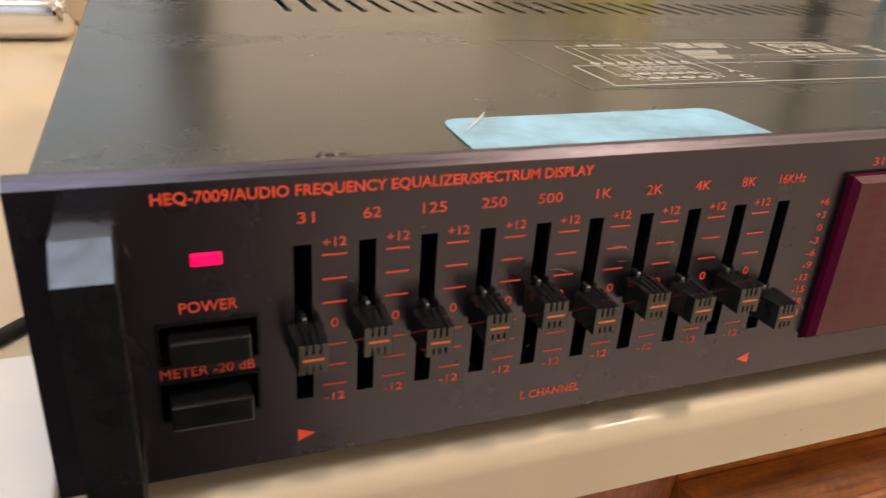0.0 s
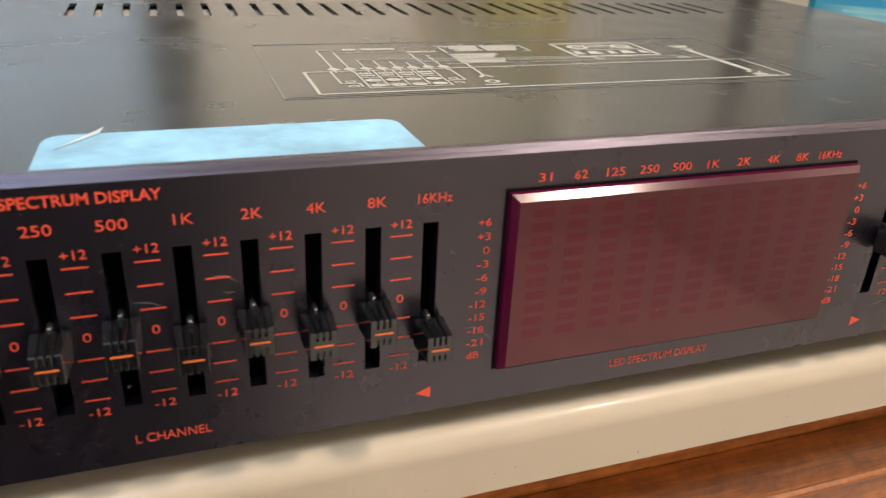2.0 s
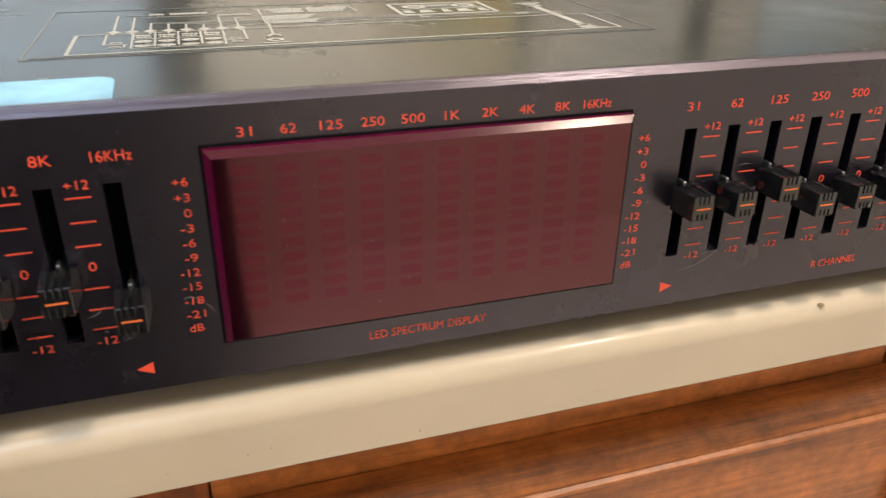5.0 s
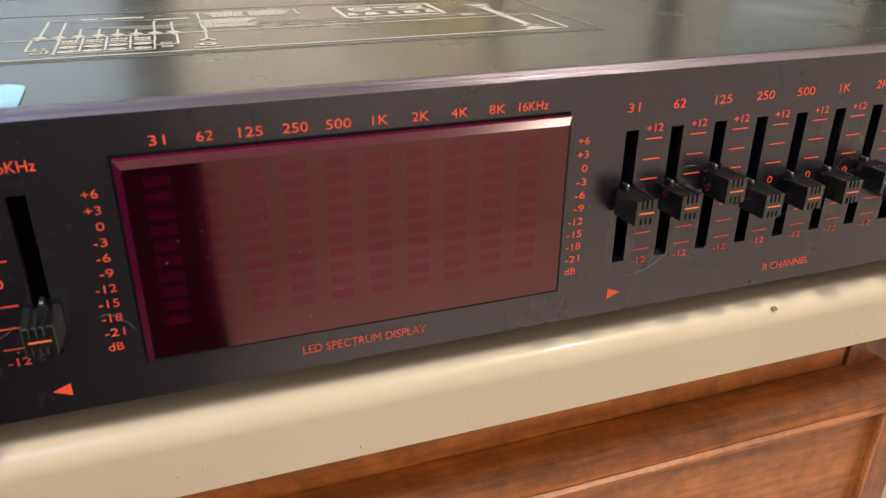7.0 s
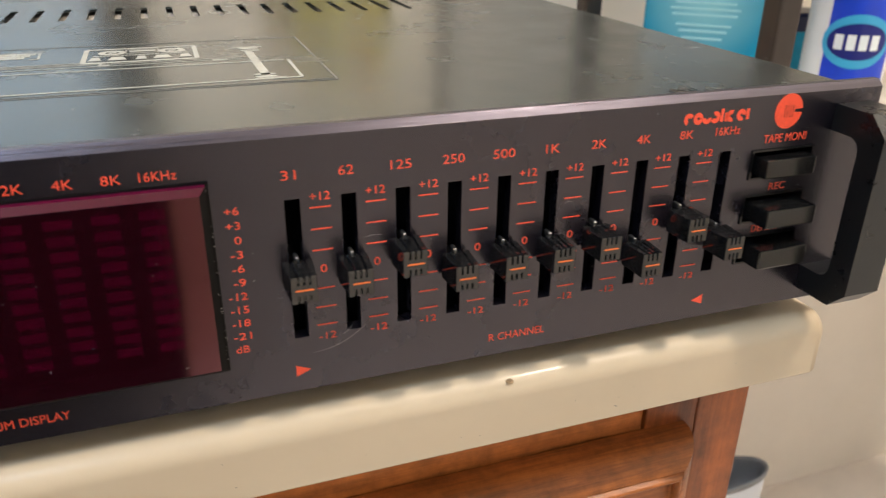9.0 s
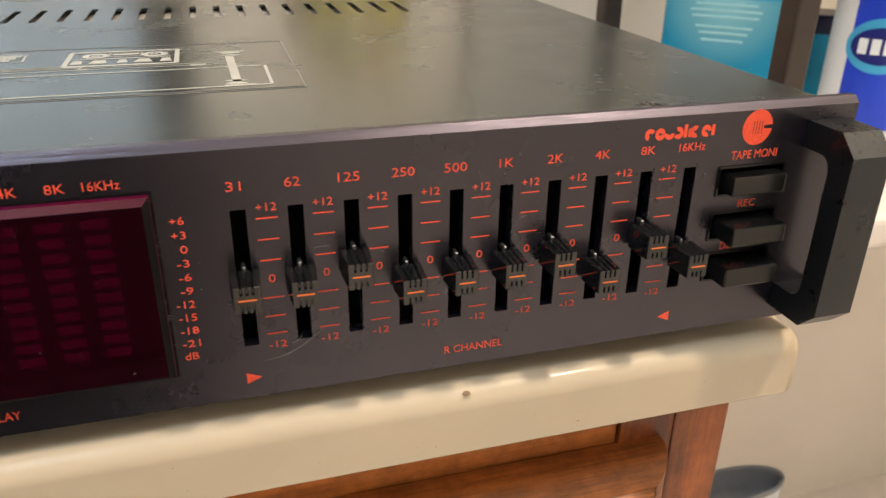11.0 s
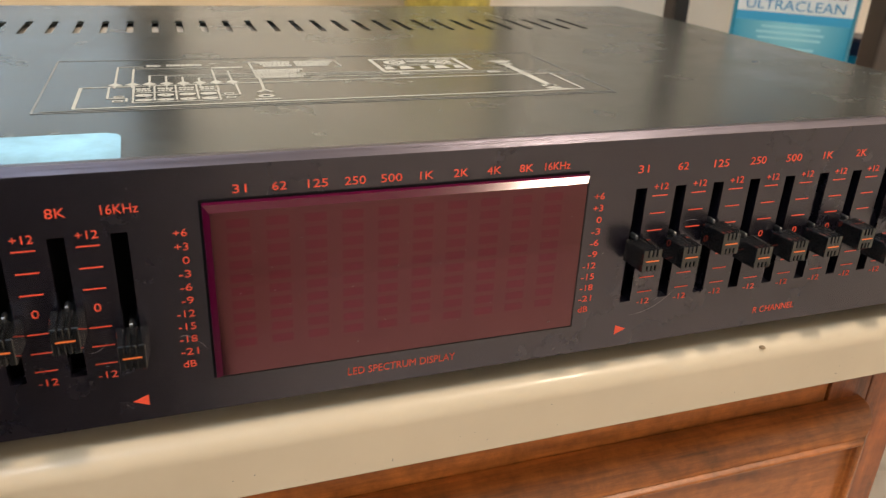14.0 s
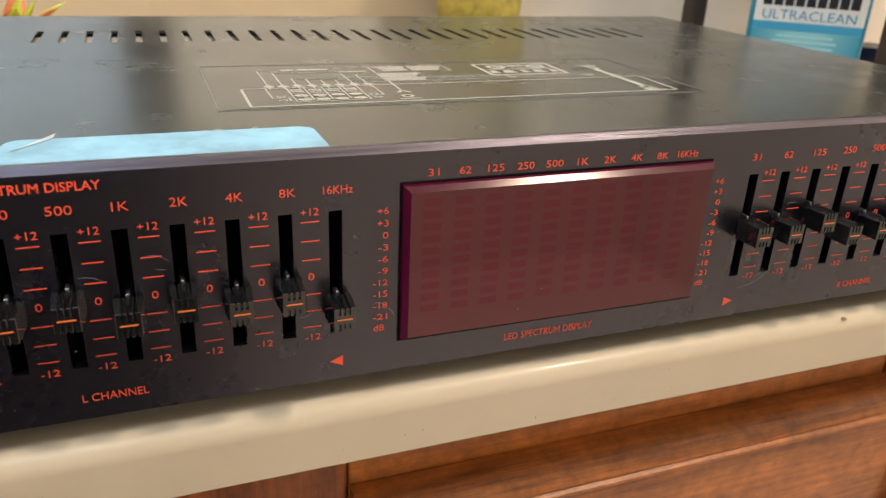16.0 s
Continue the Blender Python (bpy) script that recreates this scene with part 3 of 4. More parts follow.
label_on("DEFEAT", 0.2085, 0.0345, 0.0100, 0.0022)
tick_bm = box(-0.0025, 0.0025, -0.00012, 0.0, -0.00014, 0.00014)
tick = None
TICK_Z = (0.0571, 0.0516, 0.0461, 0.0358, 0.0306, 0.0256)
for bank in range(2):
    for i in range(9):
        cxk = (SLOT_X[10 * bank + i] + SLOT_X[10 * bank + i + 1]) / 2 - 0.0002
        label_on("+12", cxk, 0.0599, 0.0048, 0.0020)
        label_on("0", cxk, 0.0411, 0.0016, 0.0021)
        label_on("-12", cxk, 0.0223, 0.0044, 0.0019)
        for z in TICK_Z:
            place = (cxk, -0.00002, z)
            if tick is None:
                bmesh.ops.translate(tick_bm, verts=tick_bm.verts, vec=place)
                tick = part("tick_mark", tick_bm, RED, face, "", at=place)
            else:
                again("tick_mark", tick, place)
for x, s in ((-0.1909, 1), (-0.0708, -1), (0.0690, 1), (0.1880, -1)):
    part("arrow_mark", prism([(x - s * 0.0018, 0.0148), (x - s * 0.0018, 0.0116), (x + s * 0.0020, 0.0132)], -0.0001, -0.00001, "y"), RED, face)

# the maker's mark: plain rounded strokes and a notched disc


def arc_mark(x, z, r, t, a0, a1):
    n = 14
    out = [(x + r * math.cos(radians(a0 + (a1 - a0) * k / n)), z + 1.1 * r * math.sin(radians(a0 + (a1 - a0) * k / n))) for k in range(n + 1)]
    inn = [(x + (r - t) * math.cos(radians(a1 - (a1 - a0) * k / n)), z + 1.1 * (r - t) * math.sin(radians(a1 - (a1 - a0) * k / n))) for k in range(n + 1)]
    part("mark_stroke", prism(out + inn, -0.0001, -0.00001, "y"), RED, face)


for x, a0, a1 in ((0.1757, 30, 250), (0.1787, 0, 350), (0.1815, 180, 360), (0.1842, -150, 120), (0.1893, 60, 300), (0.1927, 0, 300)):
    arc_mark(x, 0.0698, 0.00152, 0.00112, a0, a1)
for x, h in ((0.1863, 0.0036), (0.1877, 0.0024), (0.1948, 0.0030)):
    part("mark_stroke", box(x - 0.0005, x + 0.0005, -0.0001, -0.00001, 0.0684, 0.0684 + h, bevel=0.00003, seg=1), RED, face)
disc = []
for i in range(48):
    a = radians(7 + 346 * i / 47)
    disc.append((0.2088 + 0.0047 * math.cos(a), 0.0696 + 0.0050 * math.sin(a)))
disc += [(0.2108, 0.0692), (0.2108, 0.0700)]
part("round_mark", prism(disc, -0.0001, -0.00001, "y"), RED, face)
for i in range(4):
    part("mark_stroke", box(0.20745 + 0.0009 * i, 0.20756 + 0.0009 * i, -0.00018, -0.00011, 0.0678, 0.0714), PANEL, face)

# display window
DX0, DX1, DZ0, DZ1 = -0.0520, 0.0506, 0.0179, 0.0655
dw = bmesh.new()
loops = []
for ins, y in ((0.0, -0.00005), (0.0, -0.0019), (0.0015, -0.0036)):
    loops.append([dw.verts.new(p) for p in ((DX0 + ins, y, DZ0 + ins), (DX1 - ins, y, DZ0 + ins), (DX1 - ins, y, DZ1 - ins), (DX0 + ins, y, DZ1 - ins))])
sides = bmesh.new()
for i in range(4):
    a, b = loops[0], loops[1]
    sides.faces.new([sides.verts.new(v.co) for v in (a[i], a[(i + 1) % 4], b[(i + 1) % 4], b[i])])
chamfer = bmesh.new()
# bottom and right bevels, kept apart to be painted black as shade
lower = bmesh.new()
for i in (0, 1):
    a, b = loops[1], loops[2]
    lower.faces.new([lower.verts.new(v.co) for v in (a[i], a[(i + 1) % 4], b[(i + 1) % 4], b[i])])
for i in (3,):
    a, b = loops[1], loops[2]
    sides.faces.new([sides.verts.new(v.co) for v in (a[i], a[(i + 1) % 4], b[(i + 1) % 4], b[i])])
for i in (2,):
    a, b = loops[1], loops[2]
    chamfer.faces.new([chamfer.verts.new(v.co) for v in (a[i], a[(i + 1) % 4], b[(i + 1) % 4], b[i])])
dw.faces.new(loops[-1])
dw.faces.new(loops[0][::-1])
display = part("display_window", dw, GLASS_RED, eq, "dark red glossy acrylic display window, unlit")
# black strips that paint the shadow round the raised window
gap = bmesh.new()
t = 0.0007
for a in ((DX0 - t, DX1 + t, DZ1, DZ1 + t), (DX0 - t, DX1 + t, DZ0 - 0.0009, DZ0), (DX0 - t, DX0, DZ0, DZ1), (DX1, DX1 + t, DZ0, DZ1)):
    add_box(gap, a[0], a[1], -0.0002, 0.001, a[2], a[3])
part("shadow_gap", gap, DARK, display, "thin black strip painted for the shadow gap round the window")
part("window_bevel", chamfer, ACRYLIC_BEVEL, display, "polished bevel of the acrylic")
part("painted_dark_bevel", lower, DARK, display, "lower and right bevel of the acrylic, painted black for shade")
part("window_side", sides, ACRYLIC_EDGE, display, "cut edge of the acrylic, its caught light coloured deep red")
seg_ob = None
for i in range(10):
    for j in range(10):
        place = (-0.0442 + 0.00926 * i, -0.00362, 0.0610 - 0.00362 * j)
        if seg_ob is None:
            seg_ob = part("segment", box(place[0] - 0.0027, place[0] + 0.0027, -0.003615, -0.003590, place[2] - 0.0011, place[2] + 0.0011), SEGMENT, display, "", at=place)
        else:
            again("segment", seg_ob, place)

# slider knobs
KNOB_Z = [0.0393, 0.0415, 0.0392, 0.0407, 0.0418, 0.0385, 0.0406, 0.0376, 0.0386, 0.0321,
          0.0412, 0.0409, 0.0438, 0.0378, 0.0385, 0.0386, 0.0400, 0.0333, 0.0417, 0.0344]


def knob_bm():
    """A slider cap: a solid block with three grooves cut down its top and its front."""
    bm = bmesh.new()
    w, h, d = 0.0030, 0.0034, 0.0103
    add_box(bm, -w + 0.0002, w - 0.0002, -d + 0.0007, -0.0010, -h + 0.0003, h - 0.0007)
    g = 0.00022
    xs = [-w, -0.45 * w - g, -0.45 * w + g, -g, g, 0.45 * w - g, 0.45 * w + g, w]
    for k in range(0, 8, 2):
        add_box(bm, xs[k], xs[k + 1], -d, -0.0010, -h, h, bevel=0.00015, seg=1)
    add_box(bm, -w + 0.0001, w - 0.0001, -d + 0.00005, -d + 0.0010, -0.0014, 0.0014)
    for v in bm.verts:
        k = 1.0 + 0.24 * (v.co.y + d) / d
        v.co.x *= k
        if v.co.y < -d + 0.0001 and v.co.z > 0.001:
            v.co.z -= 0.00012
    return bm


def stem_bm():
    bm = bmesh.new()
    add_box(bm, -0.0008, 0.0008, -0.0030, 0.0130, -0.0015, 0.0015)
    add_box(bm, -0.0005, 0.0005, -0.0012, 0.0020, 0.0026, 0.0042, bevel=0.00025, seg=1)
    return bm


kb = sb = pb = None
for x, z in zip(SLOT_X, KNOB_Z):
    at = (x, 0, z)
    if kb is None:
        b1 = knob_bm()
        bmesh.ops.translate(b1, verts=b1.verts, vec=at)
        kb = part("slider_knob", b1, KNOB, eq, "ribbed black slider cap with orange line", at=at)
        b3 = box(-0.0021, 0.0021, -0.01042, -0.0098, -0.00017, 0.00017)
        bmesh.ops.translate(b3, verts=b3.verts, vec=at)
        pb = part("pointer_line", b3, ORANGE, kb, "", at=at)
        b2 = stem_bm()
        bmesh.ops.translate(b2, verts=b2.verts, vec=at)
        sb = part("stem", b2, STEEL, kb, "bare metal stem", at=at)
    else:
        k2 = again("slider_knob", kb, at)
        for src in (pb, sb):
            o = new(src.name.split(".")[0], src.data)
            o.parent = k2

# buttons
for (x0, x1, z0, z1), depth in zip(WELLS, (0.0035, 0.0055, 0.0045, 0.0085, 0.0080)):
    drop = 0.0022 if x0 < 0 else 0.0014
    bt = part("push_button", box(x0 + 0.0016, x1 - 0.0014, -depth, 0.0130, z0 + 0.0006, z1 - drop, bevel=0.0005), BLACK, eq, "black rectangular push button")
    rim = bmesh.new()
    t = 0.0006
    for a in ((x0 - t, x1 + t, z1, z1 + t), (x0 - t, x1 + t, z0 - t, z0), (x0 - t, x0, z0, z1), (x1, x1 + t, z0, z1)):
        add_box(rim, a[0], a[1], -0.0005, 0.001, a[2], a[3])
    part("button_surround", rim, BLACK, eq)
part("power_lamp", box(-0.2122, -0.2063, -0.0006, 0.001, 0.0574, 0.0600, bevel=0.0003), LED, eq, "glowing magenta pilot lamp")


def handle_bm(x0, x1):
    """A rack handle: a square bar bent into a bracket with chamfered outer corners."""
    t0, t1, d, c, b = 0.0115, 0.0705, 0.0185, 0.0056, 0.0078
    outer = [(0.0, t1), (-d + c, t1), (-d, t1 - c), (-d, t0 + c), (-d + c, t0), (0.0, t0)]
    inner = [(0.0, t0 + b)]
    r = 0.004
    for k in range(5):
        a = radians(90 * k / 4)
        inner.append((-d + b + r - r * math.sin(a), t0 + b + r - r * math.cos(a)))
    for k in range(5):
        a = radians(90 * k / 4)
        inner.append((-d + b + r - r * math.cos(a), t1 - b - r + r * math.sin(a)))
    inner.append((0.0, t1 - b))
    bm = prism(outer + inner, x0, x1)
    return bm


part("handle", handle_bm(-0.2338, -0.2243), HANDLE, eq, "black chamfered rack handle")
part("handle", handle_bm(0.2256, 0.2381), HANDLE, eq, "black chamfered rack handle")

# diagram printed on the cover
DZ = CT + 0.00012


def line(x0, y0, x1, y1, w=0.0007, material=WHITE_PRINT, name="diagram_line"):
    d = Vector((x1 - x0, y1 - y0, 0))
    n = Vector((-d.y, d.x, 0)).normalized() * w / 2
    bm = bmesh.new()
    p = [Vector((x0, y0, DZ)), Vector((x1, y1, DZ))]
    vs = [bm.verts.new(q) for q in (p[0] - n, p[1] - n, p[1] + n, p[0] + n)]
    lo = [bm.verts.new(v.co - Vector((0, 0, 0.0001))) for v in vs]
    bm.faces.new(vs)
    bm.faces.new(lo[::-1])
    for i in range(4):
        bm.faces.new((vs[i], lo[i], lo[(i + 1) % 4], vs[(i + 1) % 4]))
    bmesh.ops.recalc_face_normals(bm, faces=bm.faces)
    return part(name, bm, material, cover)


def rect(x0, y0, x1, y1, w=0.0007, material=WHITE_PRINT):
    for a in ((x0, y0, x1, y0), (x0, y1, x1, y1), (x0, y0, x0, y1), (x1, y0, x1, y1)):
        line(*a, w, material)


def blob(x, y, rx, ry):
    part("diagram_symbol", prism([(x + rx * math.cos(2 * math.pi * k / 16), y + ry * math.sin(2 * math.pi * k / 16)) for k in range(16)], DZ - 0.0001, DZ, "z"), WHITE_PRINT, cover)


rect(-0.0937, 0.0590, 0.0937, 0.1360, 0.0006, GREY_PRINT)
rect(-0.0915, 0.0606, 0.0937, 0.0608, 0.0004, GREY_PRINT)
line(-0.0832, 0.0628, 0.0840, 0.0655, 0.0010)
line(-0.0832, 0.0628, -0.0830, 0.0905, 0.0010)
line(-0.0830, 0.0905, 0.0830, 0.0930, 0.0008)
line(0.0843, 0.0928, 0.0843, 0.0655, 0.0010)


def ring_mark(x, y, rx, ry, k=0.55):
    """A flattened ring, printed on the cover."""
    bm = bmesh.new()
    rows = [[bm.verts.new((x + f * rx * math.cos(2 * math.pi * i / 18), y + f * ry * math.sin(2 * math.pi * i / 18), DZ)) for i in range(18)] for f in (1.0, k)]
    for i in range(18):
        bm.faces.new((rows[0][i], rows[0][(i + 1) % 18], rows[1][(i + 1) % 18], rows[1][i]))
    part("diagram_symbol", bm, WHITE_PRINT, cover)


def caption(x0, x1, y, h, seed):
    """A row of unreadable small type, as short bars."""
    rnd = random.Random(seed)
    x = x0
    while x < x1 - 0.0004:
        w = min(rnd.uniform(0.0007, 0.0016), x1 - x)
        line(x, y, x + w, y, h * rnd.uniform(0.95, 1.25), name="caption_bar")
        x += w + 0.0002


# eight plug symbols on the signal line, with their leads
TOPS = (0.1232, 0.1192, 0.1072, 0.1054, 0.1034, 0.1016, 0.1152, 0.1118)
ENDS = (-0.0645, -0.0418, -0.0285, 0.0240, 0.0278, 0.0740, -0.0400, -0.0345)
for i, (top, end) in enumerate(zip(TOPS, ENDS)):
    x = -0.0730 + 0.00531 * i
    part("diagram_symbol", prism([(x - 0.0023, 0.0932), (x, 0.0914), (x + 0.0023, 0.0932), (x + 0.0006, 0.0958), (x - 0.0006, 0.0958)], DZ - 0.0001, DZ, "z"), WHITE_PRINT, cover)
    line(x, 0.0955, x, top, 0.0007)
    if end - x > 0.001:
        line(x, top, end, top - 0.0006, 0.0004)
    line(x, 0.0915, x, 0.0885, 0.0006)
line(-0.0333, 0.0975, 0.0740, 0.0985, 0.0004)

# the jack block: two rows of sockets, captions above, leads at both sides
rect(-0.0672, 0.0682, -0.0414, 0.0812, 0.0006)
for k in range(4):
    x = -0.0641 + 0.0065 * k
    ring_mark(x, 0.0774, 0.0026, 0.0019, 0.15)
    ring_mark(x, 0.0710, 0.0025, 0.0017, 0.15)
    caption(x - 0.0024, x + 0.0024, 0.0866, 0.0017, 20 + k)
    caption(x - 0.0022, x + 0.0022, 0.0838, 0.0016, 30 + k)
    if k < 3:
        line(x + 0.0032, 0.0908, x + 0.0032, 0.0705, 0.0006)
for x, y in ((-0.0712, 0.0765), (-0.0714, 0.0708), (-0.0382, 0.0765), (-0.0380, 0.0713)):
    rect(x - 0.0014, y - 0.0009, x + 0.0012, y + 0.0009, 0.0006)
for a in ((-0.0746, 0.0905, -0.0746, 0.0745), (-0.0746, 0.0745, -0.0690, 0.0742), (-0.0690, 0.0742, -0.0690, 0.0700), (-0.0672, 0.0905, -0.0672, 0.0812),
          (-0.0412, 0.0910, -0.0412, 0.0812), (-0.0414, 0.0742, -0.0350, 0.0745), (-0.0350, 0.0745, -0.0350, 0.0905)):
    line(*a, 0.0007)
caption(-0.0634, -0.0580, 0.1240, 0.0026, 40)
caption(-0.0566, -0.0440, 0.1242, 0.0028, 41)
caption(-0.0412, -0.0300, 0.1182, 0.0022, 42)

# text block with its bracket
for a in ((-0.0268, 0.1148, -0.0268, 0.1270), (-0.0268, 0.1270, -0.0245, 0.1272), (0.0062, 0.1266, 0.0068, 0.1160), (0.0040, 0.1160, 0.0068, 0.1160)):
    line(*a, 0.0008)
for k in range(3):
    caption(-0.0240 + 0.0008 * k, -0.0115, 0.1262 - 0.0034 * k, 0.0027, 50 + k)
    caption(-0.0100, 0.0050 - 0.0012 * k, 0.1258 - 0.0034 * k, 0.0027, 60 + k)
for k in range(5):
    caption(-0.0272, -0.0088 - 0.0016 * (k % 3), 0.1118 - 0.0030 * k, 0.0024, 70 + k)

# cassette deck
rect(0.0208, 0.1038, 0.0560, 0.1276, 0.0016)
for x in (0.0292, 0.0484):
    ring_mark(x, 0.1205, 0.0046, 0.0042, 0.50)
    ring_mark(x, 0.1205, 0.0016, 0.0013, 0.3)
line(0.0345, 0.1222, 0.0432, 0.1222, 0.0022, name="caption_bar")
rect(0.0335, 0.1186, 0.0440, 0.1250, 0.0005)
caption(0.0232, 0.0540, 0.1152, 0.0010, 83)
for x, w in ((0.0242, 0.0020), (0.0310, 0.0030), (0.0385, 0.0018), (0.0452, 0.0030), (0.0525, 0.0020)):
    part("diagram_symbol", prism([(x - w, 0.1075), (x + w, 0.1075), (x + w * 0.6, 0.1130), (x - w * 0.6, 0.1130)], DZ - 0.0001, DZ, "z"), WHITE_PRINT, cover)
line(0.0262, 0.1030, 0.0262, 0.0990, 0.0007)
line(0.0255, 0.0992, 0.0290, 0.0992, 0.0012)

# cable with a plug at each end, and the earth lead with its fork and ring
line(0.0734, 0.1125, 0.0743, 0.0705, 0.0028)
for y in (0.1165, 0.1125, 0.0722, 0.0688):
    blob(0.0740, y, 0.0034, 0.0013)
caption(0.0690, 0.0790, 0.1190, 0.0016, 80)
caption(0.0705, 0.0800, 0.0664, 0.0014, 81)
line(0.0605, 0.0985, 0.0655, 0.0985, 0.0026, name="caption_bar")
line(-0.0262, 0.0982, -0.0268, 0.0800, 0.0009)
line(-0.0268, 0.0802, -0.0290, 0.0768, 0.0013)
line(-0.0268, 0.0802, -0.0246, 0.0768, 0.0013)
ring_mark(-0.0272, 0.0712, 0.0026, 0.0022, 0.45)
caption(-0.0312, -0.0232, 0.0672, 0.0013, 82)

# ---- on the cover ----
sticker = thing("paper_sticker", (-0.108, 0.02, CT), "pale blue torn paper sticker on the black cover", "sticker")
pts = [(-0.1512, 0.0060), (-0.1509, 0.0290), (-0.1502, 0.0322), (-0.1488, 0.0338), (-0.1466, 0.0346), (-0.0732, 0.0351), (-0.0704, 0.0336), (-0.0694, 0.0312), (-0.0688, 0.0060)]
part("paper", prism(pts, CT + 0.0001, CT + 0.00035, "z"), STICKER, sticker)
fl = bmesh.new()
a, b, c, d = (-0.1478, 0.0235, CT + 0.0005), (-0.1390, 0.0345, CT + 0.0006), (-0.1383, 0.0357, CT + 0.0015), (-0.1428, 0.0302, CT + 0.0009)
vs = [fl.verts.new(p) for p in (a, b, c, d)]
lo = [fl.verts.new((p[0] - 0.0002, p[1] + 0.0002, p[2] - 0.0002)) for p in (a, b, c, d)]
fl.faces.new(vs)
fl.faces.new(lo[::-1])
for i in range(4):
    fl.faces.new((vs[i], lo[i], lo[(i + 1) % 4], vs[(i + 1) % 4]))
bmesh.ops.recalc_face_normals(fl, faces=fl.faces)
part("curled_corner", fl, STICKER_BACK, sticker, "curled white torn corner")

# wear: hairline scratches on the faceplate, dust on cover and display
WEAR = mat("pale_scratch", (0.22, 0.21, 0.22), 0.5)
DUST = mat("pale_dust", (0.20, 0.20, 0.19), 0.8)


def scratch(points, w):
    bm = bmesh.new()
    top, low = [], []
    for k, (x, z) in enumerate(points):
        x2, z2 = points[min(k + 1, len(points) - 1)]
        x1, z1 = points[max(k - 1, 0)]
        n = Vector((-(z2 - z1), x2 - x1)).normalized() * w * math.sin(math.pi * (k + 0.5) / len(points))
        top.append(bm.verts.new((x + n.x, -0.00006, z + n.y)))
        low.append(bm.verts.new((x - n.x, -0.00006, z - n.y)))
    for k in range(len(points) - 1):
        bm.faces.new((low[k], low[k + 1], top[k + 1], top[k]))
    part("scratch", bm, WEAR, face)


def bow(x0, z0, x1, z1, sag, n=12):
    return [(x0 + (x1 - x0) * k / n, z0 + (z1 - z0) * k / n - sag * math.sin(math.pi * k / n)) for k in range(n + 1)]


for a, w in (((0.0715, 0.0178, 0.0885, 0.0262, 0.0022), 0.00010), ((0.0790, 0.0220, 0.0825, 0.0250, 0.0010), 0.00007), ((-0.1348, 0.0478, -0.1290, 0.0462, -0.0006), 0.00008),
             ((-0.1190, 0.0520, -0.1135, 0.0500, -0.0008), 0.00008), ((-0.1170, 0.0482, -0.1140, 0.0480, 0.0003), 0.00006), ((-0.0605, 0.0300, -0.0560, 0.0285, -0.0012), 0.00008),
             ((-0.0560, 0.0285, -0.0535, 0.0255, -0.0006), 0.00007), ((0.2120, 0.0385, 0.2200, 0.0420, 0.0010), 0.00007), ((-0.0812, 0.0290, -0.0765, 0.0315, 0.0010), 0.00006),
             ((0.0860, 0.0478, 0.0905, 0.0480, -0.0004), 0.00007), ((0.1400, 0.0500, 0.1425, 0.0505, -0.0003), 0.00007), ((-0.2235, 0.0640, -0.2225, 0.0600, 0.0003), 0.00007)):
    scratch(bow(*a), w)


def specks(name, parent, n, seed, spot, size):
    rnd = random.Random(seed)
    bm = bmesh.new()
    for _ in range(n):
        p, u, v = spot(rnd)
        a, r = rnd.uniform(0, math.pi), size * rnd.uniform(0.4, 1.3)
        e = rnd.choice((1, 1, 1.5, 4))
        d1, d2 = (u * math.cos(a) + v * math.sin(a)) * r * e, (v * math.cos(a) - u * math.sin(a)) * r
        q = [bm.verts.new(p + o) for o in (d1, d2, -d1, -d2)]
        bm.faces.new(q)
    ob = part(name, bm, DUST, parent)
    return tagged(ob, kind="stuff")


EX, EY, EZ = Vector((1, 0, 0)), Vector((0, 1, 0)), Vector((0, 0, 1))
specks("dust", cover, 110, 11, lambda r: (Vector((r.uniform(-0.23, 0.23), 0.008 + 0.12 * r.random() ** 2, CT + 0.00018)), EX, EY), 0.00022)
specks("dust", cover, 60, 12, lambda r: (Vector((0.21 + r.gauss(0, 0.014), 0.04 + abs(r.gauss(0, 0.03)), CT + 0.00018)), EX, EY), 0.00030)
specks("dust", cover, 80, 15, lambda r: (Vector((-0.20 + r.gauss(0, 0.020), 0.045 + r.gauss(0, 0.016), CT + 0.00018)), EX, EY), 0.00017)
specks("dust", display, 34, 13, lambda r: (Vector((r.uniform(-0.049, 0.048), -0.00372, r.uniform(0.020, 0.062))), EX, EZ), 0.00011)
specks("dust", display, 26, 18, lambda r: (Vector((DX1 + 0.0003 + r.gauss(0, 0.0003), -0.00075, r.uniform(DZ0, DZ1))), EX, EZ), 0.00013)
specks("dust", face, 130, 14, lambda r: (Vector((r.uniform(-0.22, 0.225), -0.00014, r.uniform(0.010, 0.073))), EX, EZ), 0.00010)
specks("dust", counter, 30, 16, lambda r: (Vector((r.uniform(-0.2, 0.23), LIP - 0.00008, r.uniform(-0.020, -0.008))), EX, EZ), 0.00016)

# ---- beside the vanity ----
tank = thing("wall_shelf", (0.68, 0.40, -0.085), "white shelf fixed to the wall beside the vanity", "shelf")
part("shelf_board", box(0.375, 1.05, 0.175, Y1, -0.080, -0.055, bevel=0.006, seg=3), PORCELAIN, tank)
for x in (0.60, 0.95):
    part("bracket", prism([(Y1, -0.0805), (0.30, -0.0805), (0.30, -0.092), (Y1, -0.20)], x - 0.008, x + 0.008), PORCELAIN, tank)

rack = thing("shelf_rack", (0.52, 0.385, -0.055), "dark brown metal rack standing on the white shelf", "rack")
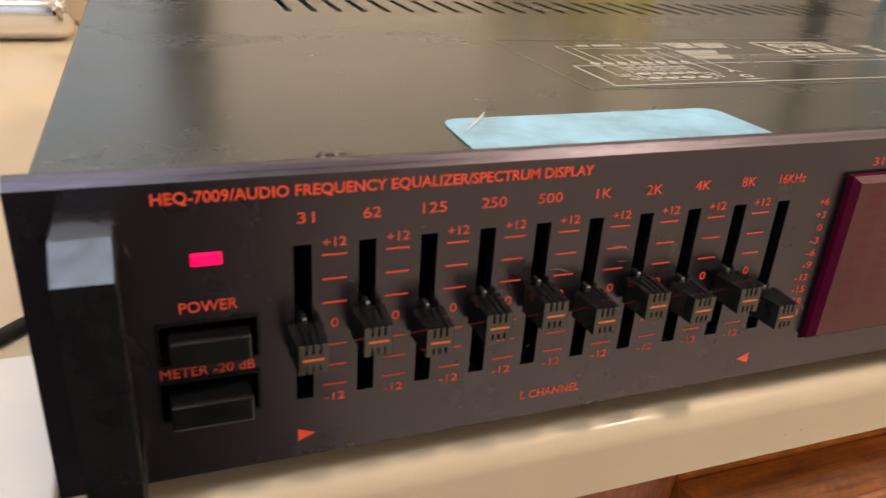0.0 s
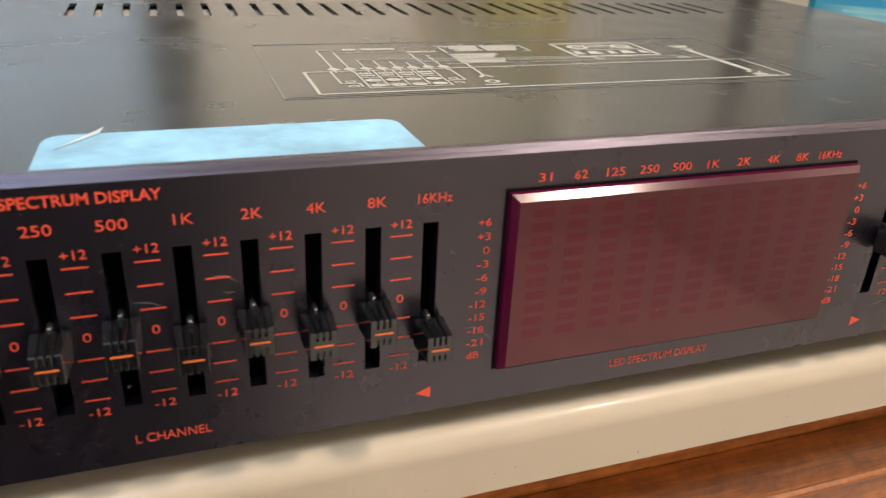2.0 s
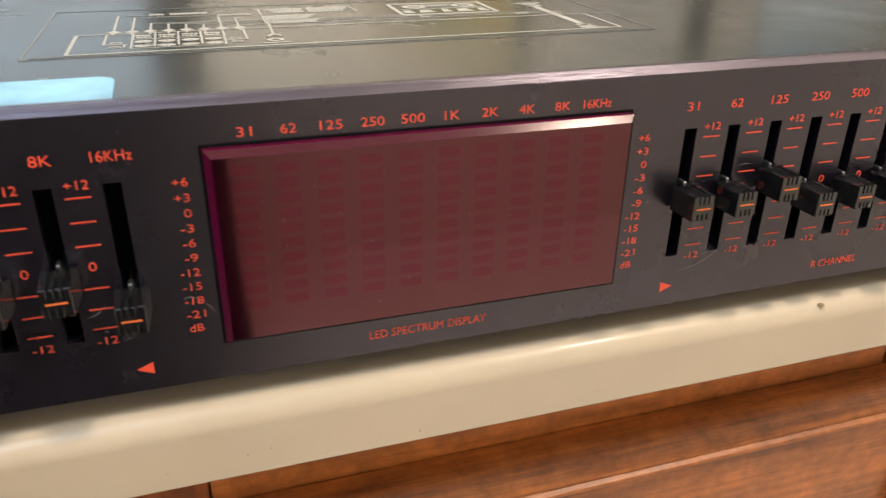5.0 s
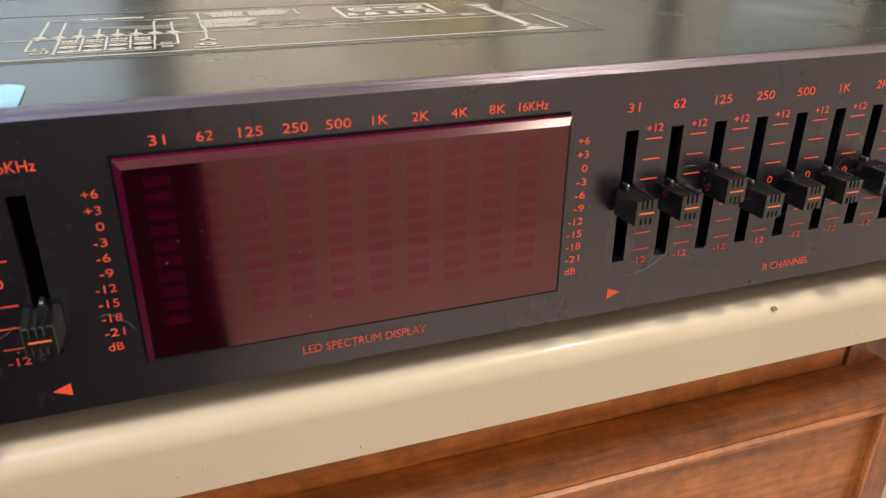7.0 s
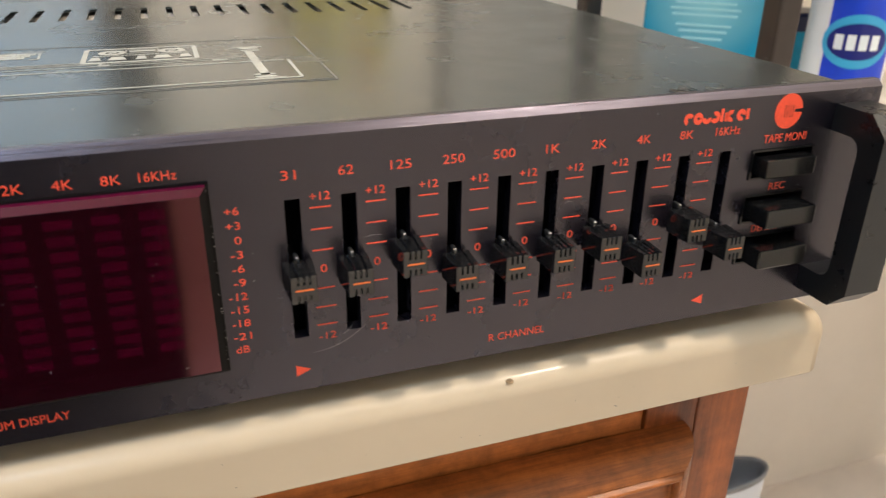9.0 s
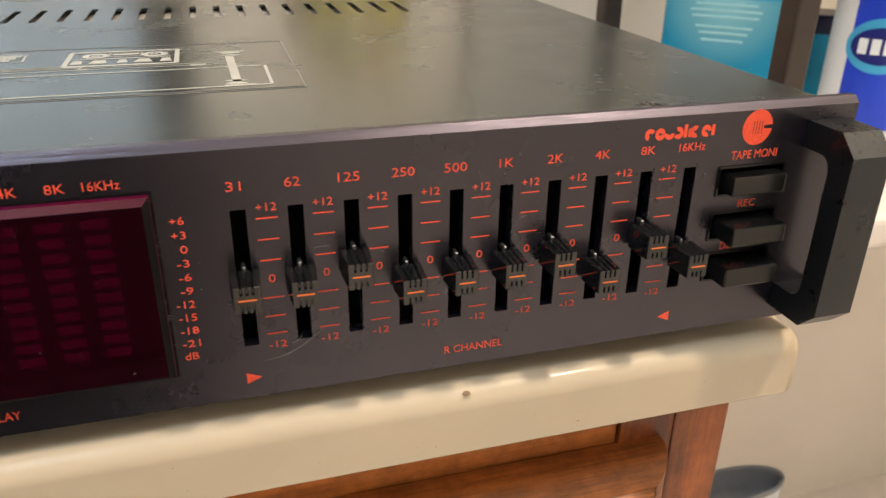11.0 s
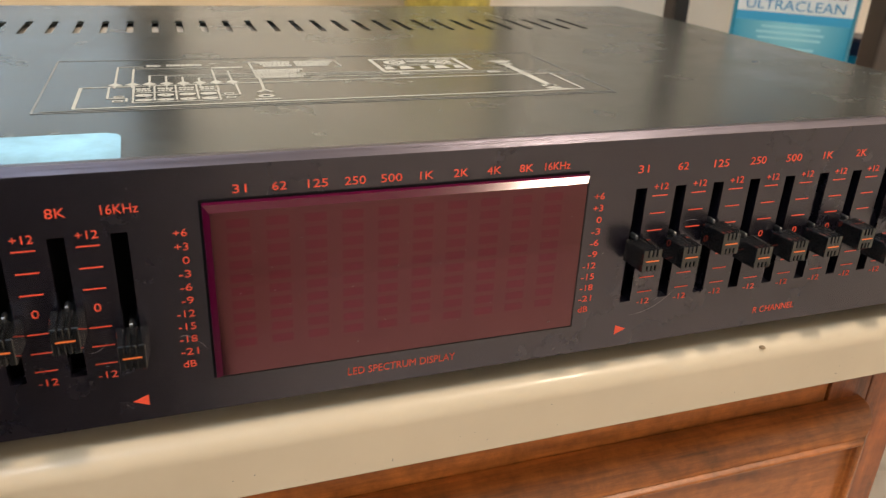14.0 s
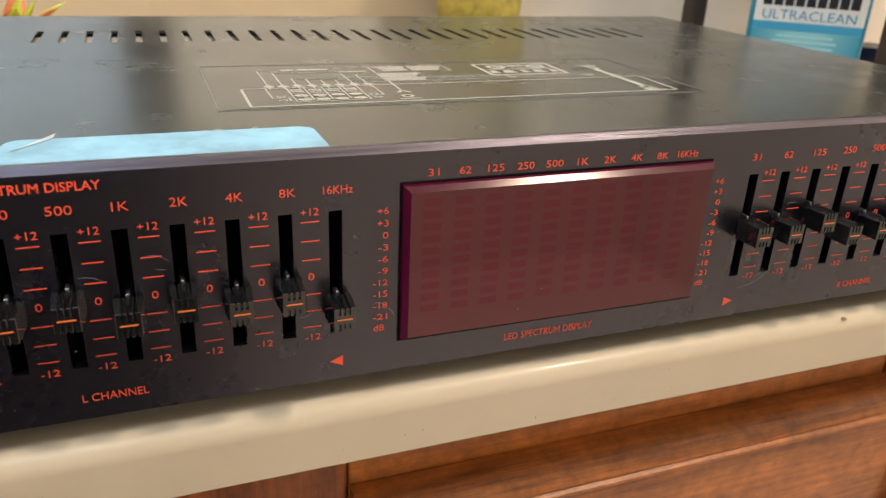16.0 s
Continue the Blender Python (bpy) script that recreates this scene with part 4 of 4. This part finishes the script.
for x, y in ((0.443, 0.266), (0.429, 0.500), (0.80, 0.266), (0.80, 0.500)):
    part("post", box(x - 0.0090, x + 0.0090, y - 0.0090, y + 0.0090, -0.0548, 0.60, bevel=0.002), BROWN, rack)
for z in (0.24, 0.52):
    part("shelf", box(0.4525, 0.788, 0.268, 0.498, z, z + 0.014, bevel=0.002), BROWN, rack)
for y in (0.266, 0.500):
    part("crossbar", box(0.4525 if y < 0.4 else 0.4385, 0.7905, y - 0.006, y + 0.006, 0.22, 0.236), BROWN, rack)


def rounded_outline(w, d, r, n=6):
    pts = []
    for sx, sy, a0 in ((1, 1, 0), (-1, 1, 90), (-1, -1, 180), (1, -1, 270)):
        for k in range(n + 1):
            a = radians(a0 + 90 * k / n)
            pts.append((sx * (w / 2 - r) + r * math.cos(a), sy * (d / 2 - r) + r * math.sin(a)))
    return pts


def bottle_shell(w, d, r, levels):
    """A bottle of rounded oblong section: levels of (height, scale)."""
    bm = bmesh.new()
    rings = [[bm.verts.new((x * s, y * s, z)) for x, y in rounded_outline(w, d, r)] for z, s in levels]
    n = len(rings[0])
    for a, b in zip(rings, rings[1:]):
        for i in range(n):
            bm.faces.new((a[i], a[(i + 1) % n], b[(i + 1) % n], b[i]))
    bm.faces.new(rings[0][::-1])
    bm.faces.new(rings[-1])
    bmesh.ops.recalc_face_normals(bm, faces=bm.faces)
    return bm


def placed(bm, at, turn):
    bmesh.ops.rotate(bm, verts=bm.verts, cent=(0, 0, 0), matrix=Matrix.Rotation(radians(turn), 3, "Z"))
    bmesh.ops.translate(bm, verts=bm.verts, vec=at)
    return bm


BA, BT = (0.5085, 0.4265, -0.0548), -43
bottle = thing("mouthwash_bottle", BA, "teal mouthwash bottle with white and blue label", "bottle")
part("body", placed(bottle_shell(0.108, 0.066, 0.02, [(0, 0.94), (0.004, 1), (0.225, 1), (0.245, 0.85), (0.253, 0.45), (0.262, 0.42)]), BA, BT), TEAL, bottle, rounded=False)
part("cap", placed(bottle_shell(0.05, 0.05, 0.02, [(0.262, 1), (0.286, 0.96)]), BA, BT), LETTER_DARK, bottle)


def band(z0, z1, w, material, name, y=-0.0335, x=0.0):
    part(name, placed(box(x - w / 2, x + w / 2, y, y + 0.0008, z0 - 0.006, z1 - 0.006), BA, BT), material, bottle)


band(0.1150, 0.230, 0.098, PALE, "label", -0.0337)
band(0.1070, 0.1149, 0.098, SKY_BLUE, "label", -0.0337)
band(0.040, 0.1069, 0.098, LABEL_HAZE, "label", -0.0336)
for i in range(9):
    band(0.130, 0.1450, 0.0080, LETTER_DARK, "label_bar", -0.0342, -0.0385 + 0.0096 * i)
word = word_bm("ULTRACLEAN", 0.083, 0.0088)
for v in word.verts:
    v.co.y = v.co.y * 4 - 0.0340
    v.co.z += 0.1158
part("lettering", placed(word, BA, BT), LETTER_BLUE, bottle)
for j, (z, w) in enumerate(((0.1015, 0.050), (0.0965, 0.058), (0.0915, 0.054), (0.083, 0.046), (0.078, 0.040), (0.072, 0.034))):
    band(z, z + 0.0018, w, LABEL_HINT, "label_bar", -0.0342)

TA = (0.5895, 0.345, -0.0548)
jar = thing("tablet_bottle", TA, "white tablet bottle with deep blue label", "bottle")
part("body", lathe([(0.0, 0.0), (0.031, 0.0), (0.033, 0.004), (0.033, 0.125), (0.028, 0.135), (0.024, 0.138)], TA, 40), WHITE, jar, rounded=False)
part("cap", lathe([(0.0, 0.137), (0.028, 0.137), (0.028, 0.16), (0.0, 0.162)], TA, 32), SKY_BLUE, jar)


def wrap(r, a0, a1, z0, z1, material, name, label=""):
    """A strip of label round the jar, between two angles."""
    bm = bmesh.new()
    n = 24
    cols = [[bm.verts.new((TA[0] + rr * math.cos(radians(a0 + (a1 - a0) * k / n)), TA[1] + rr * math.sin(radians(a0 + (a1 - a0) * k / n)), TA[2] + z)) for rr, z in ((r, z0), (r, z1), (r - 0.0003, z1), (r - 0.0003, z0))] for k in range(n + 1)]
    for a, b in zip(cols, cols[1:]):
        for i in range(4):
            bm.faces.new((a[i], b[i], b[(i + 1) % 4], a[(i + 1) % 4]))
    bm.faces.new(cols[0])
    bm.faces.new(cols[-1][::-1])
    bmesh.ops.recalc_face_normals(bm, faces=bm.faces)
    part(name, bm, material, jar, label)


def oval(r, mid, half, zc, hz, material):
    """An elliptical print that follows the jar's side."""
    bm = bmesh.new()
    rings = []
    for f in (1.0, 0.75, 0.5, 0.25):
        ring = []
        for k in range(48):
            u = 2 * math.pi * k / 48
            a = radians(mid + half * f * math.cos(u))
            ring.append(bm.verts.new((TA[0] + r * math.cos(a), TA[1] + r * math.sin(a), TA[2] + zc + hz * f * math.sin(u))))
        rings.append(ring)
    for p, q in zip(rings, rings[1:]):
        for k in range(48):
            bm.faces.new((p[k], p[(k + 1) % 48], q[(k + 1) % 48], q[k]))
    bm.faces.new(rings[-1])
    bmesh.ops.recalc_face_normals(bm, faces=bm.faces)
    part("label_oval", bm, material, jar)


wrap(0.0335, 196, 290, 0.006, 0.118, BLUE, "label", "deep blue label")
oval(0.0338, 238, 47, 0.0735, 0.0215, SKY_BLUE)
oval(0.0341, 238, 40, 0.0735, 0.0145, mat("navy_label", (0.006, 0.012, 0.16), 0.3))
for k in range(4):
    wrap(0.0344, 208 + 15.5 * k, 219 + 15.5 * k, 0.0670, 0.0790, PALE, "label_bar")

TB = (0.634, 0.455, -0.0548)
tub = thing("small_tub", TB, "small teal plastic tub with dark navy lid", "tub")
part("body", lathe([(0.0, 0.0), (0.026, 0.0), (0.028, 0.003), (0.028, 0.062), (0.0, 0.062)], TB, 32), TEAL, tub, rounded=False)
part("lid", lathe([(0.0, 0.0622), (0.0285, 0.0622), (0.0285, 0.076), (0.026, 0.079), (0.0, 0.079)], TB, 32), mat("navy_lid_plastic", (0.006, 0.010, 0.05), 0.35), tub, "dark navy lid")

BN = (0.556, 0.352, -0.80)
OX, OY = 1.75, 0.66
bin_ = thing("waste_bin", BN, "slim pale oblong waste bin with grey rim on the floor", "waste bin")
part("bin_body", lathe([(0.0, 0.0), (0.028, 0.0), (0.034, 0.345), (0.0318, 0.345), (0.0262, 0.01), (0.0, 0.01)], BN, 48, OX, OY), WHITE, bin_, rounded=True)
part("rim", lathe([(0.0320, 0.3455), (0.0350, 0.3455), (0.0352, 0.351), (0.0340, 0.354), (0.0322, 0.351), (0.0320, 0.3455)], BN, 48, OX, OY), GREY, bin_, "grey plastic rim", rounded=True)
part("lining", lathe([(0.0, 0.318), (0.0303, 0.320), (0.0315, 0.348)], BN, 48, OX, OY), GREY, bin_, "grey plastic lining", rounded=True)

# ---- behind the equalizer ----


def leaf_bm(at, heading, lift, length, width, thick):
    """A fleshy pointed leaf, thick along its middle."""
    bm = bmesh.new()
    d = Vector((math.cos(heading) * math.cos(lift), math.sin(heading) * math.cos(lift), math.sin(lift)))
    s = Vector((-math.sin(heading), math.cos(heading), 0))
    u = d.cross(s) * -1
    rings = []
    for k in range(7):
        t = k / 6
        w = width * (0.45 + 1.5 * t * (1 - t) - 0.45 * t ** 3) * (1 if k < 6 else 0.05)
        c = Vector(at) + d * length * t + u * length * 0.18 * t * t
        rings.append([bm.verts.new(c + s * w * math.cos(2 * math.pi * j / 8) + u * thick * w / width * math.sin(2 * math.pi * j / 8)) for j in range(8)])
    for a, b in zip(rings, rings[1:]):
        for j in range(8):
            bm.faces.new((a[j], a[(j + 1) % 8], b[(j + 1) % 8], b[j]))
    bm.faces.new(rings[0][::-1])
    bm.faces.new(rings[-1])
    bmesh.ops.recalc_face_normals(bm, faces=bm.faces)
    return bm


def succulent(at, r, h, mats, label, seed, clay, clay_label):
    rnd = random.Random(seed)
    t = thing("succulent", at, label, "potted plant", "succulents by the mirror")
    part("pot", lathe([(0.0, 0.0), (r * 0.75, 0.0), (r, h), (r * 0.93, h), (r * 0.85, h - 0.006), (0.0, h - 0.008)], at, 32), clay, t, clay_label, rounded=True)
    for ring, (n, lift, ln) in enumerate(((9, 18, 1.25), (8, 42, 1.15), (6, 64, 1.0), (4, 80, 0.8))):
        for k in range(n):
            a = 2 * math.pi * (k + 0.5 * ring) / n + rnd.uniform(-0.15, 0.15)
            c = (at[0] + 0.25 * r * math.cos(a), at[1] + 0.25 * r * math.sin(a), at[2] + h - 0.006)
            part("leaf", leaf_bm(c, a, radians(lift + rnd.uniform(-6, 6)), r * ln * rnd.uniform(0.9, 1.1), r * 0.24, r * 0.09), mats[(k + ring) % len(mats)], t, rounded=True)
    return t


succulent((-0.205, 0.435, 0.0), 0.036, 0.045, [GREEN_LEAF, GREEN_LEAF, ORANGE_LEAF], "yellow-green succulent in a small white pot", 3, POT, "small white pot")
succulent((0.195, 0.525, 0.0), 0.048, 0.15, [OLIVE_LEAF, ORANGE_LEAF, GREEN_LEAF], "olive and orange succulent in a tall green pot", 5, GLAZE, "tall mottled green glazed pot")

FA, FB = -0.372, 0.548
faucet = thing("faucet", (FA, FB, 0.0), "chrome bathroom faucet behind the sink", "faucet")
part("base_plate", box(FA - 0.080, FA + 0.102, FB - 0.028, FB + 0.029, 0.0, 0.036, bevel=0.014, seg=5), CHROME, faucet, rounded=True)
part("spout", tube([(FA + 0.005, FB, 0.02), (FA + 0.005, FB, 0.075), (FA + 0.002, FB - 0.030, 0.10), (FA, FB - 0.080, 0.098), (FA, FB - 0.125, 0.080)], 0.013, 16), CHROME, faucet, rounded=True)
for x in (FA - 0.055, FA + 0.065):
    part("tap_handle", lathe([(0.0, 0.0), (0.018, 0.0), (0.016, 0.02), (0.021, 0.03), (0.019, 0.05), (0.0, 0.056)], (x, FB, 0.035), 24), CHROME, faucet, rounded=True)

tray = thing("white_box", (-0.33, 0.03, 0.0), "pale white plastic box beside the equalizer", "box")
part("box_body", box(-0.4295, -0.2434, -0.0022, 0.0602, 0.0002, 0.0040, bevel=0.001), WHITE, tray)
part("lid", box(-0.43, -0.2430, -0.0025, 0.0605, 0.0041, 0.0062, bevel=0.0010, seg=3), WHITE, tray, "pale white lid")
cable = thing("power_cable", (-0.30, 0.075, 0.003), "black rubber power cable lying on the counter", "cable")
part("cord", tube([(-0.2395, 0.1020, 0.0025), (-0.2460, 0.0950, 0.0025), (-0.2530, 0.0885, 0.0025), (-0.2590, 0.0830, 0.0025), (-0.2640, 0.0775, 0.0025), (-0.2700, 0.0735, 0.0025), (-0.2800, 0.0705, 0.0025), (-0.3000, 0.0690, 0.0025), (-0.3400, 0.0720, 0.0025), (-0.4000, 0.0820, 0.0025)], 0.0022, 10), RUBBER, cable, rounded=True)
